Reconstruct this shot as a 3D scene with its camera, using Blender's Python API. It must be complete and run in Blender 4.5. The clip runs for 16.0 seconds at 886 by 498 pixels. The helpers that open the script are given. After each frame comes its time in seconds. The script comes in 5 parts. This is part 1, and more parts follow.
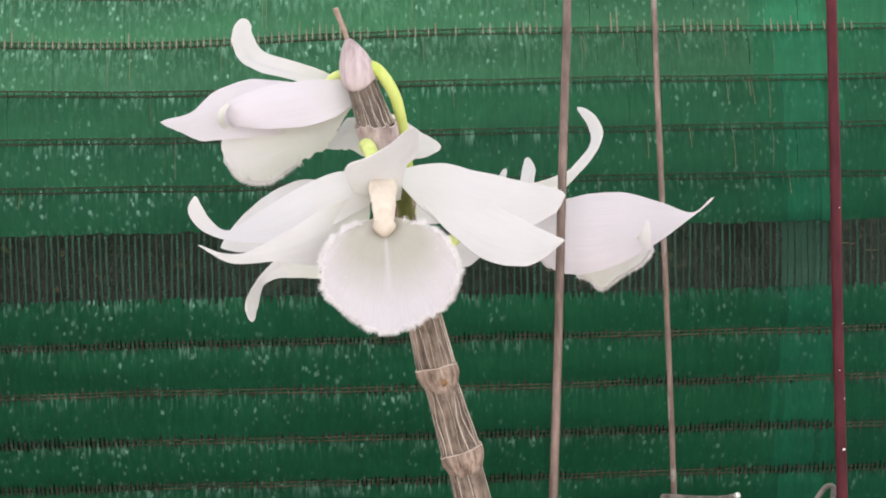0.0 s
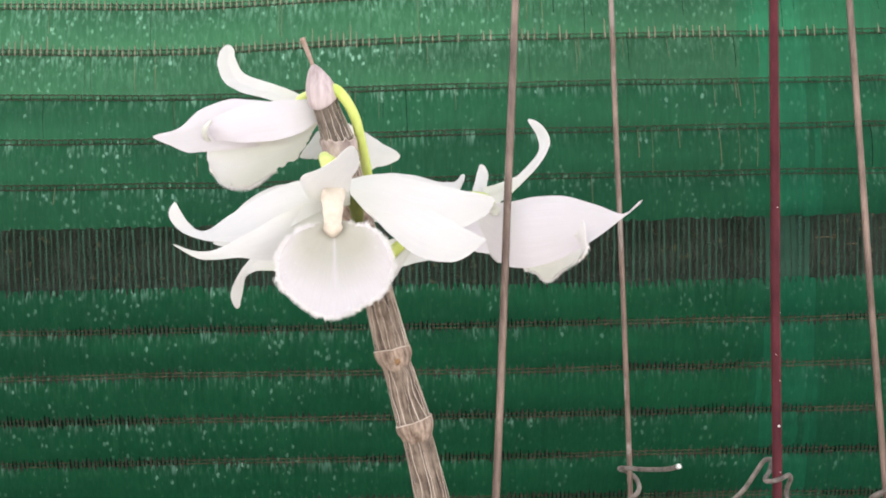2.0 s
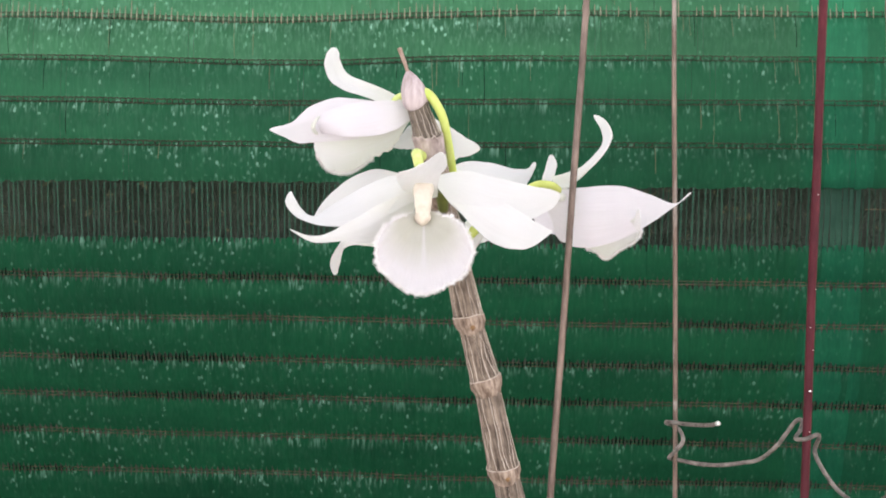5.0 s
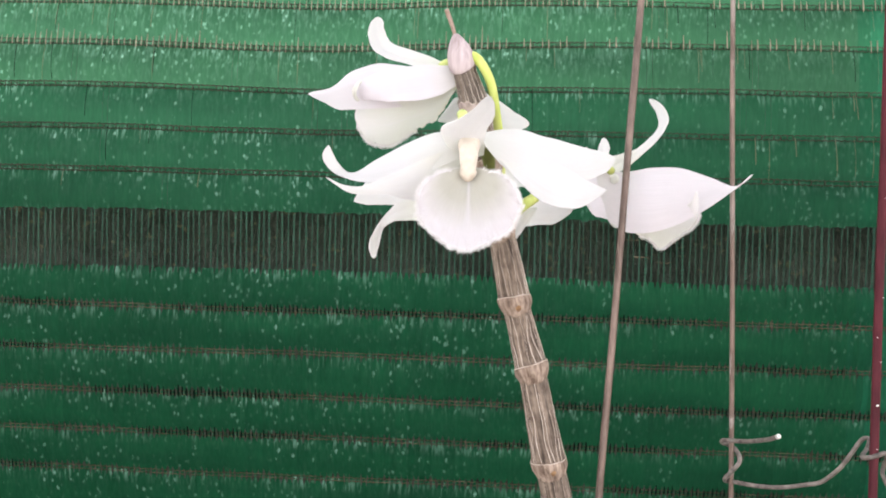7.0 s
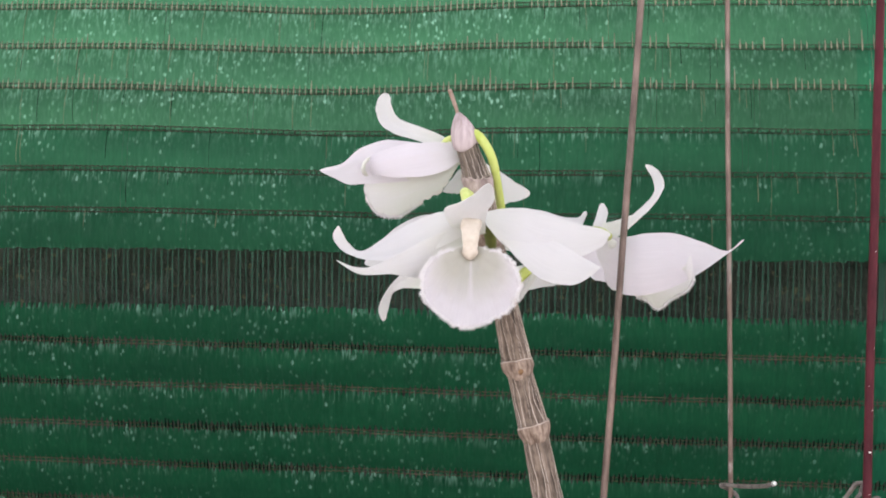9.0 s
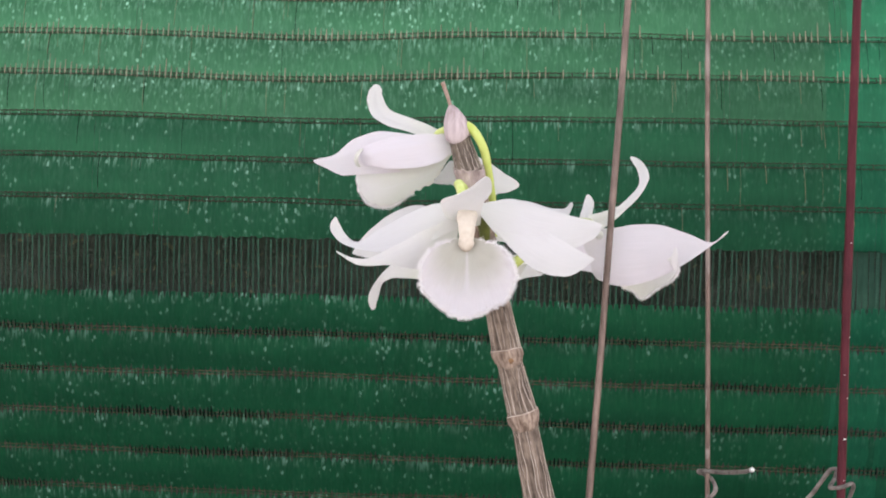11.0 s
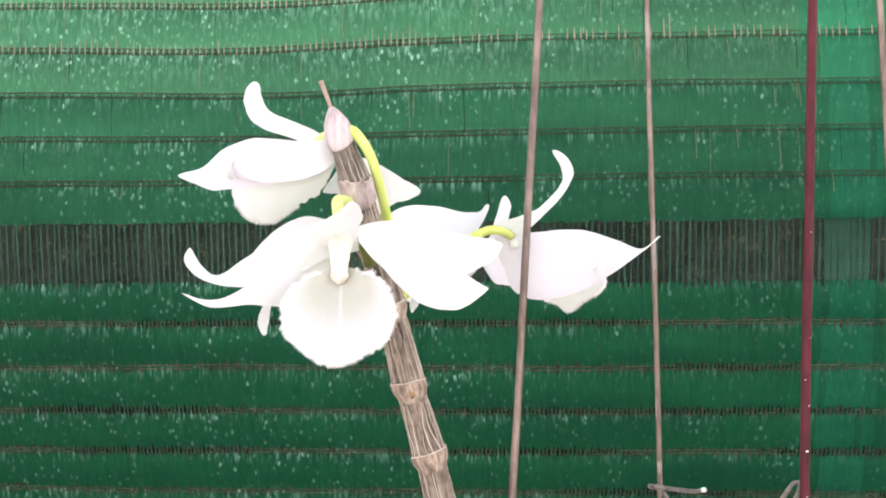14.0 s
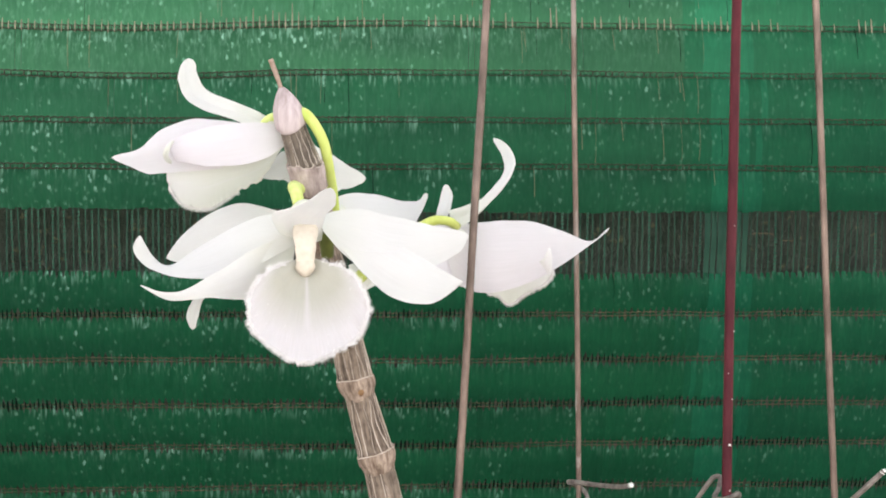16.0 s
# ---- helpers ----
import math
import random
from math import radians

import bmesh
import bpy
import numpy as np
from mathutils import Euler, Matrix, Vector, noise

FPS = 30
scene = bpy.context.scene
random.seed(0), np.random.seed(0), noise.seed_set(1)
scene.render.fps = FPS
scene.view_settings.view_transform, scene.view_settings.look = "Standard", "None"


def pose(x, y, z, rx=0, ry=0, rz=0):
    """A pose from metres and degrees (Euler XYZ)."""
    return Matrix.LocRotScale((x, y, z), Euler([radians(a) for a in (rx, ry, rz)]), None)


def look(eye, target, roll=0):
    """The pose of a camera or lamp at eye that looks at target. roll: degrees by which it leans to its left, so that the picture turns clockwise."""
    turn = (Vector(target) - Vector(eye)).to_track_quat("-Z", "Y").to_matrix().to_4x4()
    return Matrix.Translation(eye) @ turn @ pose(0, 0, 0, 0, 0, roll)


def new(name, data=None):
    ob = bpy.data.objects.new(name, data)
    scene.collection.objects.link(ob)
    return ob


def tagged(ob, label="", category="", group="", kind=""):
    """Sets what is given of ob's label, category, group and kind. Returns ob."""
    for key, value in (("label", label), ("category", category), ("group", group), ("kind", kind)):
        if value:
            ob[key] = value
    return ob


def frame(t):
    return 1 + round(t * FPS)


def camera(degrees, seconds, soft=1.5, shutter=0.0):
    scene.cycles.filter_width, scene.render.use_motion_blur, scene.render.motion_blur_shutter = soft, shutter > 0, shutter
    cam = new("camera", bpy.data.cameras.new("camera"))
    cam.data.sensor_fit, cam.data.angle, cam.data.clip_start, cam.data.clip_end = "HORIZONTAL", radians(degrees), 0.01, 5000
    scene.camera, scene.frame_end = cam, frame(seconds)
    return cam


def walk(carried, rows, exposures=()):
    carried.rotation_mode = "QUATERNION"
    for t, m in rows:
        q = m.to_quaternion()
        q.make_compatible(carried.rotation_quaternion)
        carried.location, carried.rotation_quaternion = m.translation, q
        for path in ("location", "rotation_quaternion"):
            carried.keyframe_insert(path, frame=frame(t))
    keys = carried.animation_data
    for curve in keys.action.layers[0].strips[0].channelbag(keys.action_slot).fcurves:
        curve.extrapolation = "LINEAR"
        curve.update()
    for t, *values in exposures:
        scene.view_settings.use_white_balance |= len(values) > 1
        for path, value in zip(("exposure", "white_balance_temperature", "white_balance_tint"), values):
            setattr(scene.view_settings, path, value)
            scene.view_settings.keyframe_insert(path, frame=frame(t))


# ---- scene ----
cam = camera(36.91, 16.0, soft=1.9)
PATH = [
    (0, look((-0.02274, -0.28265, 0.23936), (0.01136, 0.11601, 0.22172), -1.218)),
    (0.5, look((-0.00486, -0.26014, 0.23603), (0.01158, 0.13991, 0.22163), -0.850)),
    (1, look((-0.00365, -0.29343, 0.23943), (0.01517, 0.10630, 0.22297), -0.469)),
    (1.5, look((-0.01707, -0.32526, 0.23947), (0.00176, 0.07386, 0.22087), -0.609)),
    (2, look((-0.00260, -0.32740, 0.24289), (0.01630, 0.07161, 0.22214), -1.191)),
    (2.5, look((0.00583, -0.35241, 0.25443), (0.01647, 0.04657, 0.22793), -1.176)),
    (3, look((0.00579, -0.36483, 0.26553), (0.00662, 0.03394, 0.23413), -0.496)),
    (3.5, look((-0.00146, -0.34033, 0.25019), (0.00028, 0.05862, 0.22130), -0.583)),
    (3.7, look((0.00348, -0.34700, 0.25367), (0.00207, 0.05182, 0.22294), -0.206)),
    (5.8, look((-0.01014, -0.38385, 0.25965), (-0.01361, 0.01401, 0.21846), 0.735)),
    (6, look((-0.00457, -0.38474, 0.25250), (-0.01146, 0.01330, 0.21361), 0.847)),
    (6.5, look((-0.01009, -0.37665, 0.23963), (-0.02161, 0.02206, 0.20964), 1.337)),
    (7, look((-0.00595, -0.35919, 0.22310), (-0.02136, 0.04038, 0.21261), 1.363)),
    (7.5, look((0.00348, -0.36804, 0.22722), (-0.01574, 0.03146, 0.22201), 0.526)),
    (8, look((-0.00502, -0.37828, 0.23398), (-0.02404, 0.02121, 0.22768), -0.186)),
    (8.2, look((-0.00205, -0.37745, 0.23698), (-0.02252, 0.02195, 0.22928), -0.170)),
    (10.3, look((-0.00237, -0.38456, 0.24356), (-0.01784, 0.01497, 0.23194), 1.977)),
    (10.5, look((-0.00075, -0.38652, 0.24295), (-0.01607, 0.01298, 0.23030), 1.594)),
    (11, look((-0.01342, -0.38308, 0.24378), (-0.01954, 0.01662, 0.22957), 1.104)),
    (11.5, look((-0.02227, -0.37561, 0.25143), (-0.02334, 0.02412, 0.23685), 0.933)),
    (12, look((-0.01839, -0.36679, 0.24527), (-0.02038, 0.03289, 0.22946), 0.628)),
    (12.5, look((-0.00374, -0.36816, 0.22600), (-0.00839, 0.03118, 0.20343), 0.306)),
    (13, look((0.00705, -0.37092, 0.22466), (-0.00377, 0.02811, 0.19900), 0.331)),
    (13.5, look((0.01042, -0.35498, 0.25156), (-0.00349, 0.04391, 0.22529), -0.108)),
    (14, look((0.01828, -0.33382, 0.26266), (0.00768, 0.06472, 0.23011), -0.871)),
    (14.5, look((0.02858, -0.31652, 0.26113), (0.02350, 0.08170, 0.22378), -0.655)),
    (15, look((0.03369, -0.30840, 0.25407), (0.03522, 0.08950, 0.21315), -0.625)),
    (15.5, look((0.04189, -0.31171, 0.25311), (0.03654, 0.08608, 0.21149), -0.843)),
    (16, look((-0.01522, -0.31769, 0.26193), (0.02967, 0.07815, 0.22594), 0.364)),
]
EXPOSURES = [
    (0, 2.01, 6980, 16),
    (0.5, 2.44, 6980, 13.5),
    (1.0, 2.15, 6980, 13.5),
    (1.5, 2.21, 6980, 13.5),
    (3.5, 2.17, 6940, 13.0),
    (6, 2.26, 6900, 15),
    (6.5, 2.35, 6900, 15),
    (7, 2.26, 6900, 15),
    (7.5, 2.04, 6780, 18),
    (8, 1.95, 6780, 18),
    (11, 1.94, 6780, 18),
    (12.5, 2.05, 6780, 18),
    (13.0, 1.55, 6780, 18),
    (13.5, 1.99, 6780, 18),
    (14.0, 2.52, 6850, 15),
    (14.5, 2.64, 6960, 11.5),
    (15.5, 2.56, 7060, 12),
    (16, 2.20, 6980, 11),
]
walk(cam, PATH, EXPOSURES)


# ---- world, sun, exposure ----
world = bpy.data.worlds.new("world")
scene.world = world
world.use_nodes = True
wn = world.node_tree
sky = wn.nodes.new("ShaderNodeTexSky")
sky.sky_type = "NISHITA"
sky.sun_disc = False
sky.sun_elevation = radians(42)
sky.sun_rotation = radians(8)
haze = wn.nodes.new("ShaderNodeHueSaturation")
haze.inputs["Saturation"].default_value = 0.3
wn.links.new(sky.outputs[0], haze.inputs["Color"])
wn.links.new(haze.outputs[0], wn.nodes["Background"].inputs[0])
wn.nodes["Background"].inputs[1].default_value = 0.15
sun = new("sun", bpy.data.lights.new("sun", "SUN"))
sun.data.energy = 3.7
sun.data.angle = radians(18)
sun.data.color = (1.0, 0.96, 0.91)
sun.matrix_world = look((0.28, 2.1, 2.0), (0, 0.1, 0.2))


# ---- materials ----
def material(name, rough=0.5, metallic=0.0, spec=0.5):
    m = bpy.data.materials.new(name)
    m.use_nodes = True
    nt = m.node_tree
    b = nt.nodes["Principled BSDF"]
    b.inputs["Roughness"].default_value = rough
    b.inputs["Metallic"].default_value = metallic
    b.inputs["Specular IOR Level"].default_value = spec
    return m, nt, b


def node(nt, kind, **sets):
    n = nt.nodes.new(kind)
    for key, value in sets.items():
        n.inputs[key.replace("_", " ")].default_value = value
    return n


def ramp(nt, source, stops):
    r = nt.nodes.new("ShaderNodeValToRGB")
    e = r.color_ramp.elements
    while len(e) < len(stops):
        e.new(0.5)
    for el, (p, c) in zip(e, stops):
        el.position, el.color = p, c
    nt.links.new(source, r.inputs[0])
    return r.outputs[0]


def blend(nt, fac, a, b, mode="MIX"):
    m = nt.nodes.new("ShaderNodeMix")
    m.data_type, m.blend_type = "RGBA", mode
    for sock, v in ((m.inputs[0], fac), (m.inputs[6], a), (m.inputs[7], b)):
        if isinstance(v, (int, float, tuple)):
            sock.default_value = v
        else:
            nt.links.new(v, sock)
    return m.outputs[2]


def coords(nt, which="Object", scale=(1, 1, 1)):
    tc = nt.nodes.new("ShaderNodeTexCoord")
    mp = nt.nodes.new("ShaderNodeMapping")
    mp.inputs["Scale"].default_value = scale
    nt.links.new(tc.outputs[which], mp.inputs[0])
    return mp.outputs[0]


def noise_tex(nt, vec, scale, detail=3.0, rough=0.5):
    n = node(nt, "ShaderNodeTexNoise", Scale=scale, Detail=detail, Roughness=rough)
    nt.links.new(vec, n.inputs["Vector"])
    return n.outputs[0]


def bump(nt, b, height, strength, distance=0.001):
    n = node(nt, "ShaderNodeBump", Strength=strength, Distance=distance)
    nt.links.new(height, n.inputs["Height"])
    nt.links.new(n.outputs[0], b.inputs["Normal"])


def thin(m, nt, b, colour, amount):
    """Lets part of the light pass through a thin sheet."""
    tr = nt.nodes.new("ShaderNodeBsdfTranslucent")
    mix = node(nt, "ShaderNodeMixShader", Fac=amount)
    if isinstance(colour, tuple):
        tr.inputs[0].default_value = colour
    else:
        nt.links.new(colour, tr.inputs[0])
    nt.links.new(b.outputs[0], mix.inputs[1])
    nt.links.new(tr.outputs[0], mix.inputs[2])
    nt.links.new(mix.outputs[0], nt.nodes["Material Output"].inputs[0])


def petal_material(name, tint, base_green=0.3):
    """Waxy white petal: fine veins along its length, a faint tint, greener at the root."""
    m, nt, b = material(name, 0.6, 0, 0.22)
    veins = noise_tex(nt, coords(nt, "UV", (26, 1.2, 1)), 3.0, 4.0, 0.6)
    cloud = noise_tex(nt, coords(nt), 90, 3.0)
    c = ramp(nt, cloud, [(0.3, tuple(0.955 * v for v in tint[:3]) + (1,)), (0.72, tint)])
    c = blend(nt, 0.24, c, ramp(nt, veins, [(0.35, (0.74, 0.76, 0.72, 1)), (0.6, (1, 1, 1, 1))]), "MULTIPLY")
    sep = nt.nodes.new("ShaderNodeSeparateXYZ")
    nt.links.new(coords(nt, "UV"), sep.inputs[0])
    root = ramp(nt, sep.outputs[1], [(0.0, (base_green,) * 3 + (1,)), (0.3, (0, 0, 0, 1))])
    c = blend(nt, root, c, (0.72, 0.76, 0.60, 1))
    nt.links.new(c, b.inputs["Base Color"])
    bump(nt, b, veins, 0.34, 0.0006)
    thin(m, nt, b, blend(nt, 0.5, c, (0.92, 0.90, 0.90, 1)), 0.55)
    return m


def simple_noise_material(name, dark, light, scale, rough=0.7, stretch=(1, 1, 1), strength=0.4, metallic=0.0, dist=0.0008, spec=0.4):
    m, nt, b = material(name, rough, metallic, spec)
    v = coords(nt, "Object", stretch)
    n = noise_tex(nt, v, scale, 5.0, 0.6)
    n2 = noise_tex(nt, v, scale * 0.17, 2.0)
    c = ramp(nt, n, [(0.3, dark), (0.7, light)])
    c = blend(nt, 0.45, c, ramp(nt, n2, [(0.3, (0.55, 0.55, 0.55, 1)), (0.7, (1.25, 1.25, 1.25, 1))]), "MULTIPLY")
    nt.links.new(c, b.inputs["Base Color"])
    bump(nt, b, n, strength, dist)
    return m


M_petal = petal_material("petal_white", (0.85, 0.837, 0.832, 1))
M_petal_pink = petal_material("petal_pinkish_white", (0.876, 0.838, 0.872, 1))
M_sepal = petal_material("sepal_white", (0.862, 0.847, 0.83, 1), 0.45)


def lip_material(name, throat, cream, margin, through_amount):
    """Velvety lip: cream zone round the throat, white and faintly pink towards the broad downy margin."""
    m, nt, b = material(name, 0.8, 0, 0.15)
    sep = nt.nodes.new("ShaderNodeSeparateXYZ")
    nt.links.new(coords(nt, "UV"), sep.inputs[0])
    turn = nt.nodes.new("ShaderNodeMath")
    turn.operation = "MULTIPLY"
    turn.inputs[1].default_value = 2 * math.pi
    nt.links.new(sep.outputs[0], turn.inputs[0])
    cosine = nt.nodes.new("ShaderNodeMath")
    cosine.operation = "COSINE"
    nt.links.new(turn.outputs[0], cosine.inputs[0])
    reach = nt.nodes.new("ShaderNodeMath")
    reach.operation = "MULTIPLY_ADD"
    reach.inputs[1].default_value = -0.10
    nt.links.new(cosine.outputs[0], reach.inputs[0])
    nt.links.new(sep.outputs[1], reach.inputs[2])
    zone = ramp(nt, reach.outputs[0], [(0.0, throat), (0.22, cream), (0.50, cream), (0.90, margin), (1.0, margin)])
    streak = noise_tex(nt, coords(nt, "UV", (60, 1.5, 1)), 3.0, 4.0, 0.6)
    keel = ramp(nt, sep.outputs[0], [(0.478, (0, 0, 0, 1)), (0.5, (0.75, 0.75, 0.75, 1)), (0.522, (0, 0, 0, 1))])
    zone = blend(nt, keel, zone, margin)
    c = blend(nt, 0.24, zone, ramp(nt, streak, [(0.3, (0.78, 0.78, 0.72, 1)), (0.65, (1, 1, 1, 1))]), "MULTIPLY")
    nt.links.new(c, b.inputs["Base Color"])
    fuzz = noise_tex(nt, coords(nt), 2600, 2.0, 0.7)
    bump(nt, b, fuzz, 0.4, 0.0004)
    b.inputs["Sheen Weight"].default_value = 0.25
    thin(m, nt, b, c, through_amount)
    return m


# side lips: same lip, colours raised to make up for their shade
M_lip_side = lip_material("lip_side_brightened", (0.82, 0.80, 0.72, 1), (0.88, 0.88, 0.83, 1), (0.92, 0.905, 0.90, 1), 0.58)
# the darker throat is shade under the column, put into the colour
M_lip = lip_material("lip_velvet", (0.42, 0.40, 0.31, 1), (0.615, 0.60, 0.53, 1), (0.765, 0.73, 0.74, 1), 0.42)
M_hair, hair_tree, hair_shader = material("lip_hair", 0.8, 0, 0.1)
thin(M_hair, hair_tree, hair_shader, (0.96, 0.945, 0.94, 1), 0.65)
M_hair.node_tree.nodes["Principled BSDF"].inputs["Base Color"].default_value = (0.90, 0.885, 0.88, 1)
M_column = simple_noise_material("column_cream", (0.55, 0.475, 0.385, 1), (0.67, 0.60, 0.51, 1), 400, 0.8, strength=0.15)
M_cap = simple_noise_material("cap_peach", (0.53, 0.45, 0.36, 1), (0.63, 0.555, 0.465, 1), 500, 0.7, strength=0.2)
M_pedicel = simple_noise_material("pedicel_green", (0.44, 0.53, 0.10, 1), (0.62, 0.68, 0.24, 1), 260, 0.4, (1, 1, 0.3), 0.15)
M_pedicel_olive = simple_noise_material("pedicel_olive", (0.33, 0.38, 0.07, 1), (0.56, 0.60, 0.18, 1), 260, 0.45, (1, 1, 0.3), 0.15)
# dark olive: the shade of the gap is part of this colour
M_olive = simple_noise_material("ovary_olive", (0.07, 0.085, 0.012, 1), (0.17, 0.19, 0.03, 1), 320, 0.5, (1, 1, 0.3), 0.2)
M_leaf = simple_noise_material("shoot_green", (0.28, 0.46, 0.08, 1), (0.68, 0.80, 0.38, 1), 520, 0.4, (1, 1, 0.12), 0.3)
def cane_material(name, dark, light, scale, blotch):
    """Dry bark: fine streaks along the leaning cane, with dark mottles."""
    m, nt, b = material(name, 0.75, 0, 0.3)
    lean = nt.nodes.new("ShaderNodeMapping")
    lean.inputs["Rotation"].default_value = (0, radians(12.3), 0)
    nt.links.new(coords(nt), lean.inputs[0])
    along = nt.nodes.new("ShaderNodeMapping")
    along.inputs["Scale"].default_value = (1, 1, 0.07)
    nt.links.new(lean.outputs[0], along.inputs[0])
    streak = noise_tex(nt, along.outputs[0], scale, 5.0, 0.65)
    mottle = noise_tex(nt, lean.outputs[0], 260, 5.0, 0.65)
    c = ramp(nt, streak, [(0.32, dark), (0.68, light)])
    c = blend(nt, blotch, c, ramp(nt, mottle, [(0.35, (0.42, 0.38, 0.36, 1)), (0.62, (1.2, 1.2, 1.2, 1))]), "MULTIPLY")
    nt.links.new(c, b.inputs["Base Color"])
    bump(nt, b, streak, 0.8, 0.0007)
    return m


M_cane = cane_material("cane_bark", (0.040, 0.027, 0.019, 1), (0.315, 0.245, 0.190, 1), 1000, 0.85)
M_cane_top = cane_material("cane_bark_dark", (0.045, 0.035, 0.027, 1), (0.24, 0.195, 0.155, 1), 900, 0.8)
M_node = cane_material("cane_node", (0.11, 0.068, 0.046, 1), (0.47, 0.365, 0.29, 1), 800, 0.75)
M_collar = cane_material("sheath_collar", (0.20, 0.15, 0.135, 1), (0.47, 0.385, 0.355, 1), 500, 0.5)
M_fibre = simple_noise_material("sheath_fibre", (0.40, 0.325, 0.265, 1), (0.74, 0.645, 0.56, 1), 300, 0.7, strength=0.2)
M_eye = simple_noise_material("dormant_eye_tan", (0.10, 0.045, 0.018, 1), (0.36, 0.21, 0.10, 1), 700, 0.7, strength=0.4)
M_bud = simple_noise_material("bud_papery", (0.29, 0.225, 0.22, 1), (0.52, 0.435, 0.44, 1), 620, 0.65, (1, 1, 0.14), 0.4)
M_twig = simple_noise_material("dry_stalk", (0.24, 0.15, 0.11, 1), (0.45, 0.33, 0.27, 1), 500, 0.7, strength=0.3)
M_wire = simple_noise_material("wire_weathered", (0.085, 0.058, 0.046, 1), (0.24, 0.170, 0.140, 1), 330, 0.42, (1, 1, 0.25), 0.5, 0.45, 0.0004)


def worn_wire_material():
    """Weathered wire with pale worn patches along it."""
    m = simple_noise_material("wire_worn", (0.085, 0.058, 0.046, 1), (0.24, 0.170, 0.140, 1), 330, 0.42, (1, 1, 0.25), 0.5, 0.45, 0.0004)
    nt = m.node_tree
    b = nt.nodes["Principled BSDF"]
    old = b.inputs["Base Color"].links[0].from_socket
    patch = ramp(nt, noise_tex(nt, coords(nt, "Object", (1, 1, 0.35)), 150, 4.0, 0.6), [(0.52, (0, 0, 0, 1)), (0.62, (0.8, 0.8, 0.8, 1))])
    sep = nt.nodes.new("ShaderNodeSeparateXYZ")
    nt.links.new(coords(nt), sep.inputs[0])
    patch = blend(nt, 1.0, patch, ramp(nt, sep.outputs[2], [(0.19, (1, 1, 1, 1)), (0.23, (0.3, 0.3, 0.3, 1))]), "MULTIPLY")
    nt.links.new(blend(nt, patch, old, (0.44, 0.40, 0.375, 1)), b.inputs["Base Color"])
    return m


M_wire_worn = worn_wire_material()
M_wire_pale = simple_noise_material("wire_galvanised", (0.050, 0.039, 0.033, 1), (0.25, 0.212, 0.186, 1), 340, 0.5, strength=0.35, metallic=0.1, dist=0.0004)
M_cut = material("wire_cut", 0.3, 0.6, 0.5)[0]
M_cut.node_tree.nodes["Principled BSDF"].inputs["Base Color"].default_value = (0.85, 0.84, 0.80, 1)
M_rod = simple_noise_material("rod_maroon", (0.050, 0.008, 0.012, 1), (0.092, 0.016, 0.022, 1), 300, 0.5, (1, 1, 0.3), 0.35, 0.0, 0.0004, 0.14)


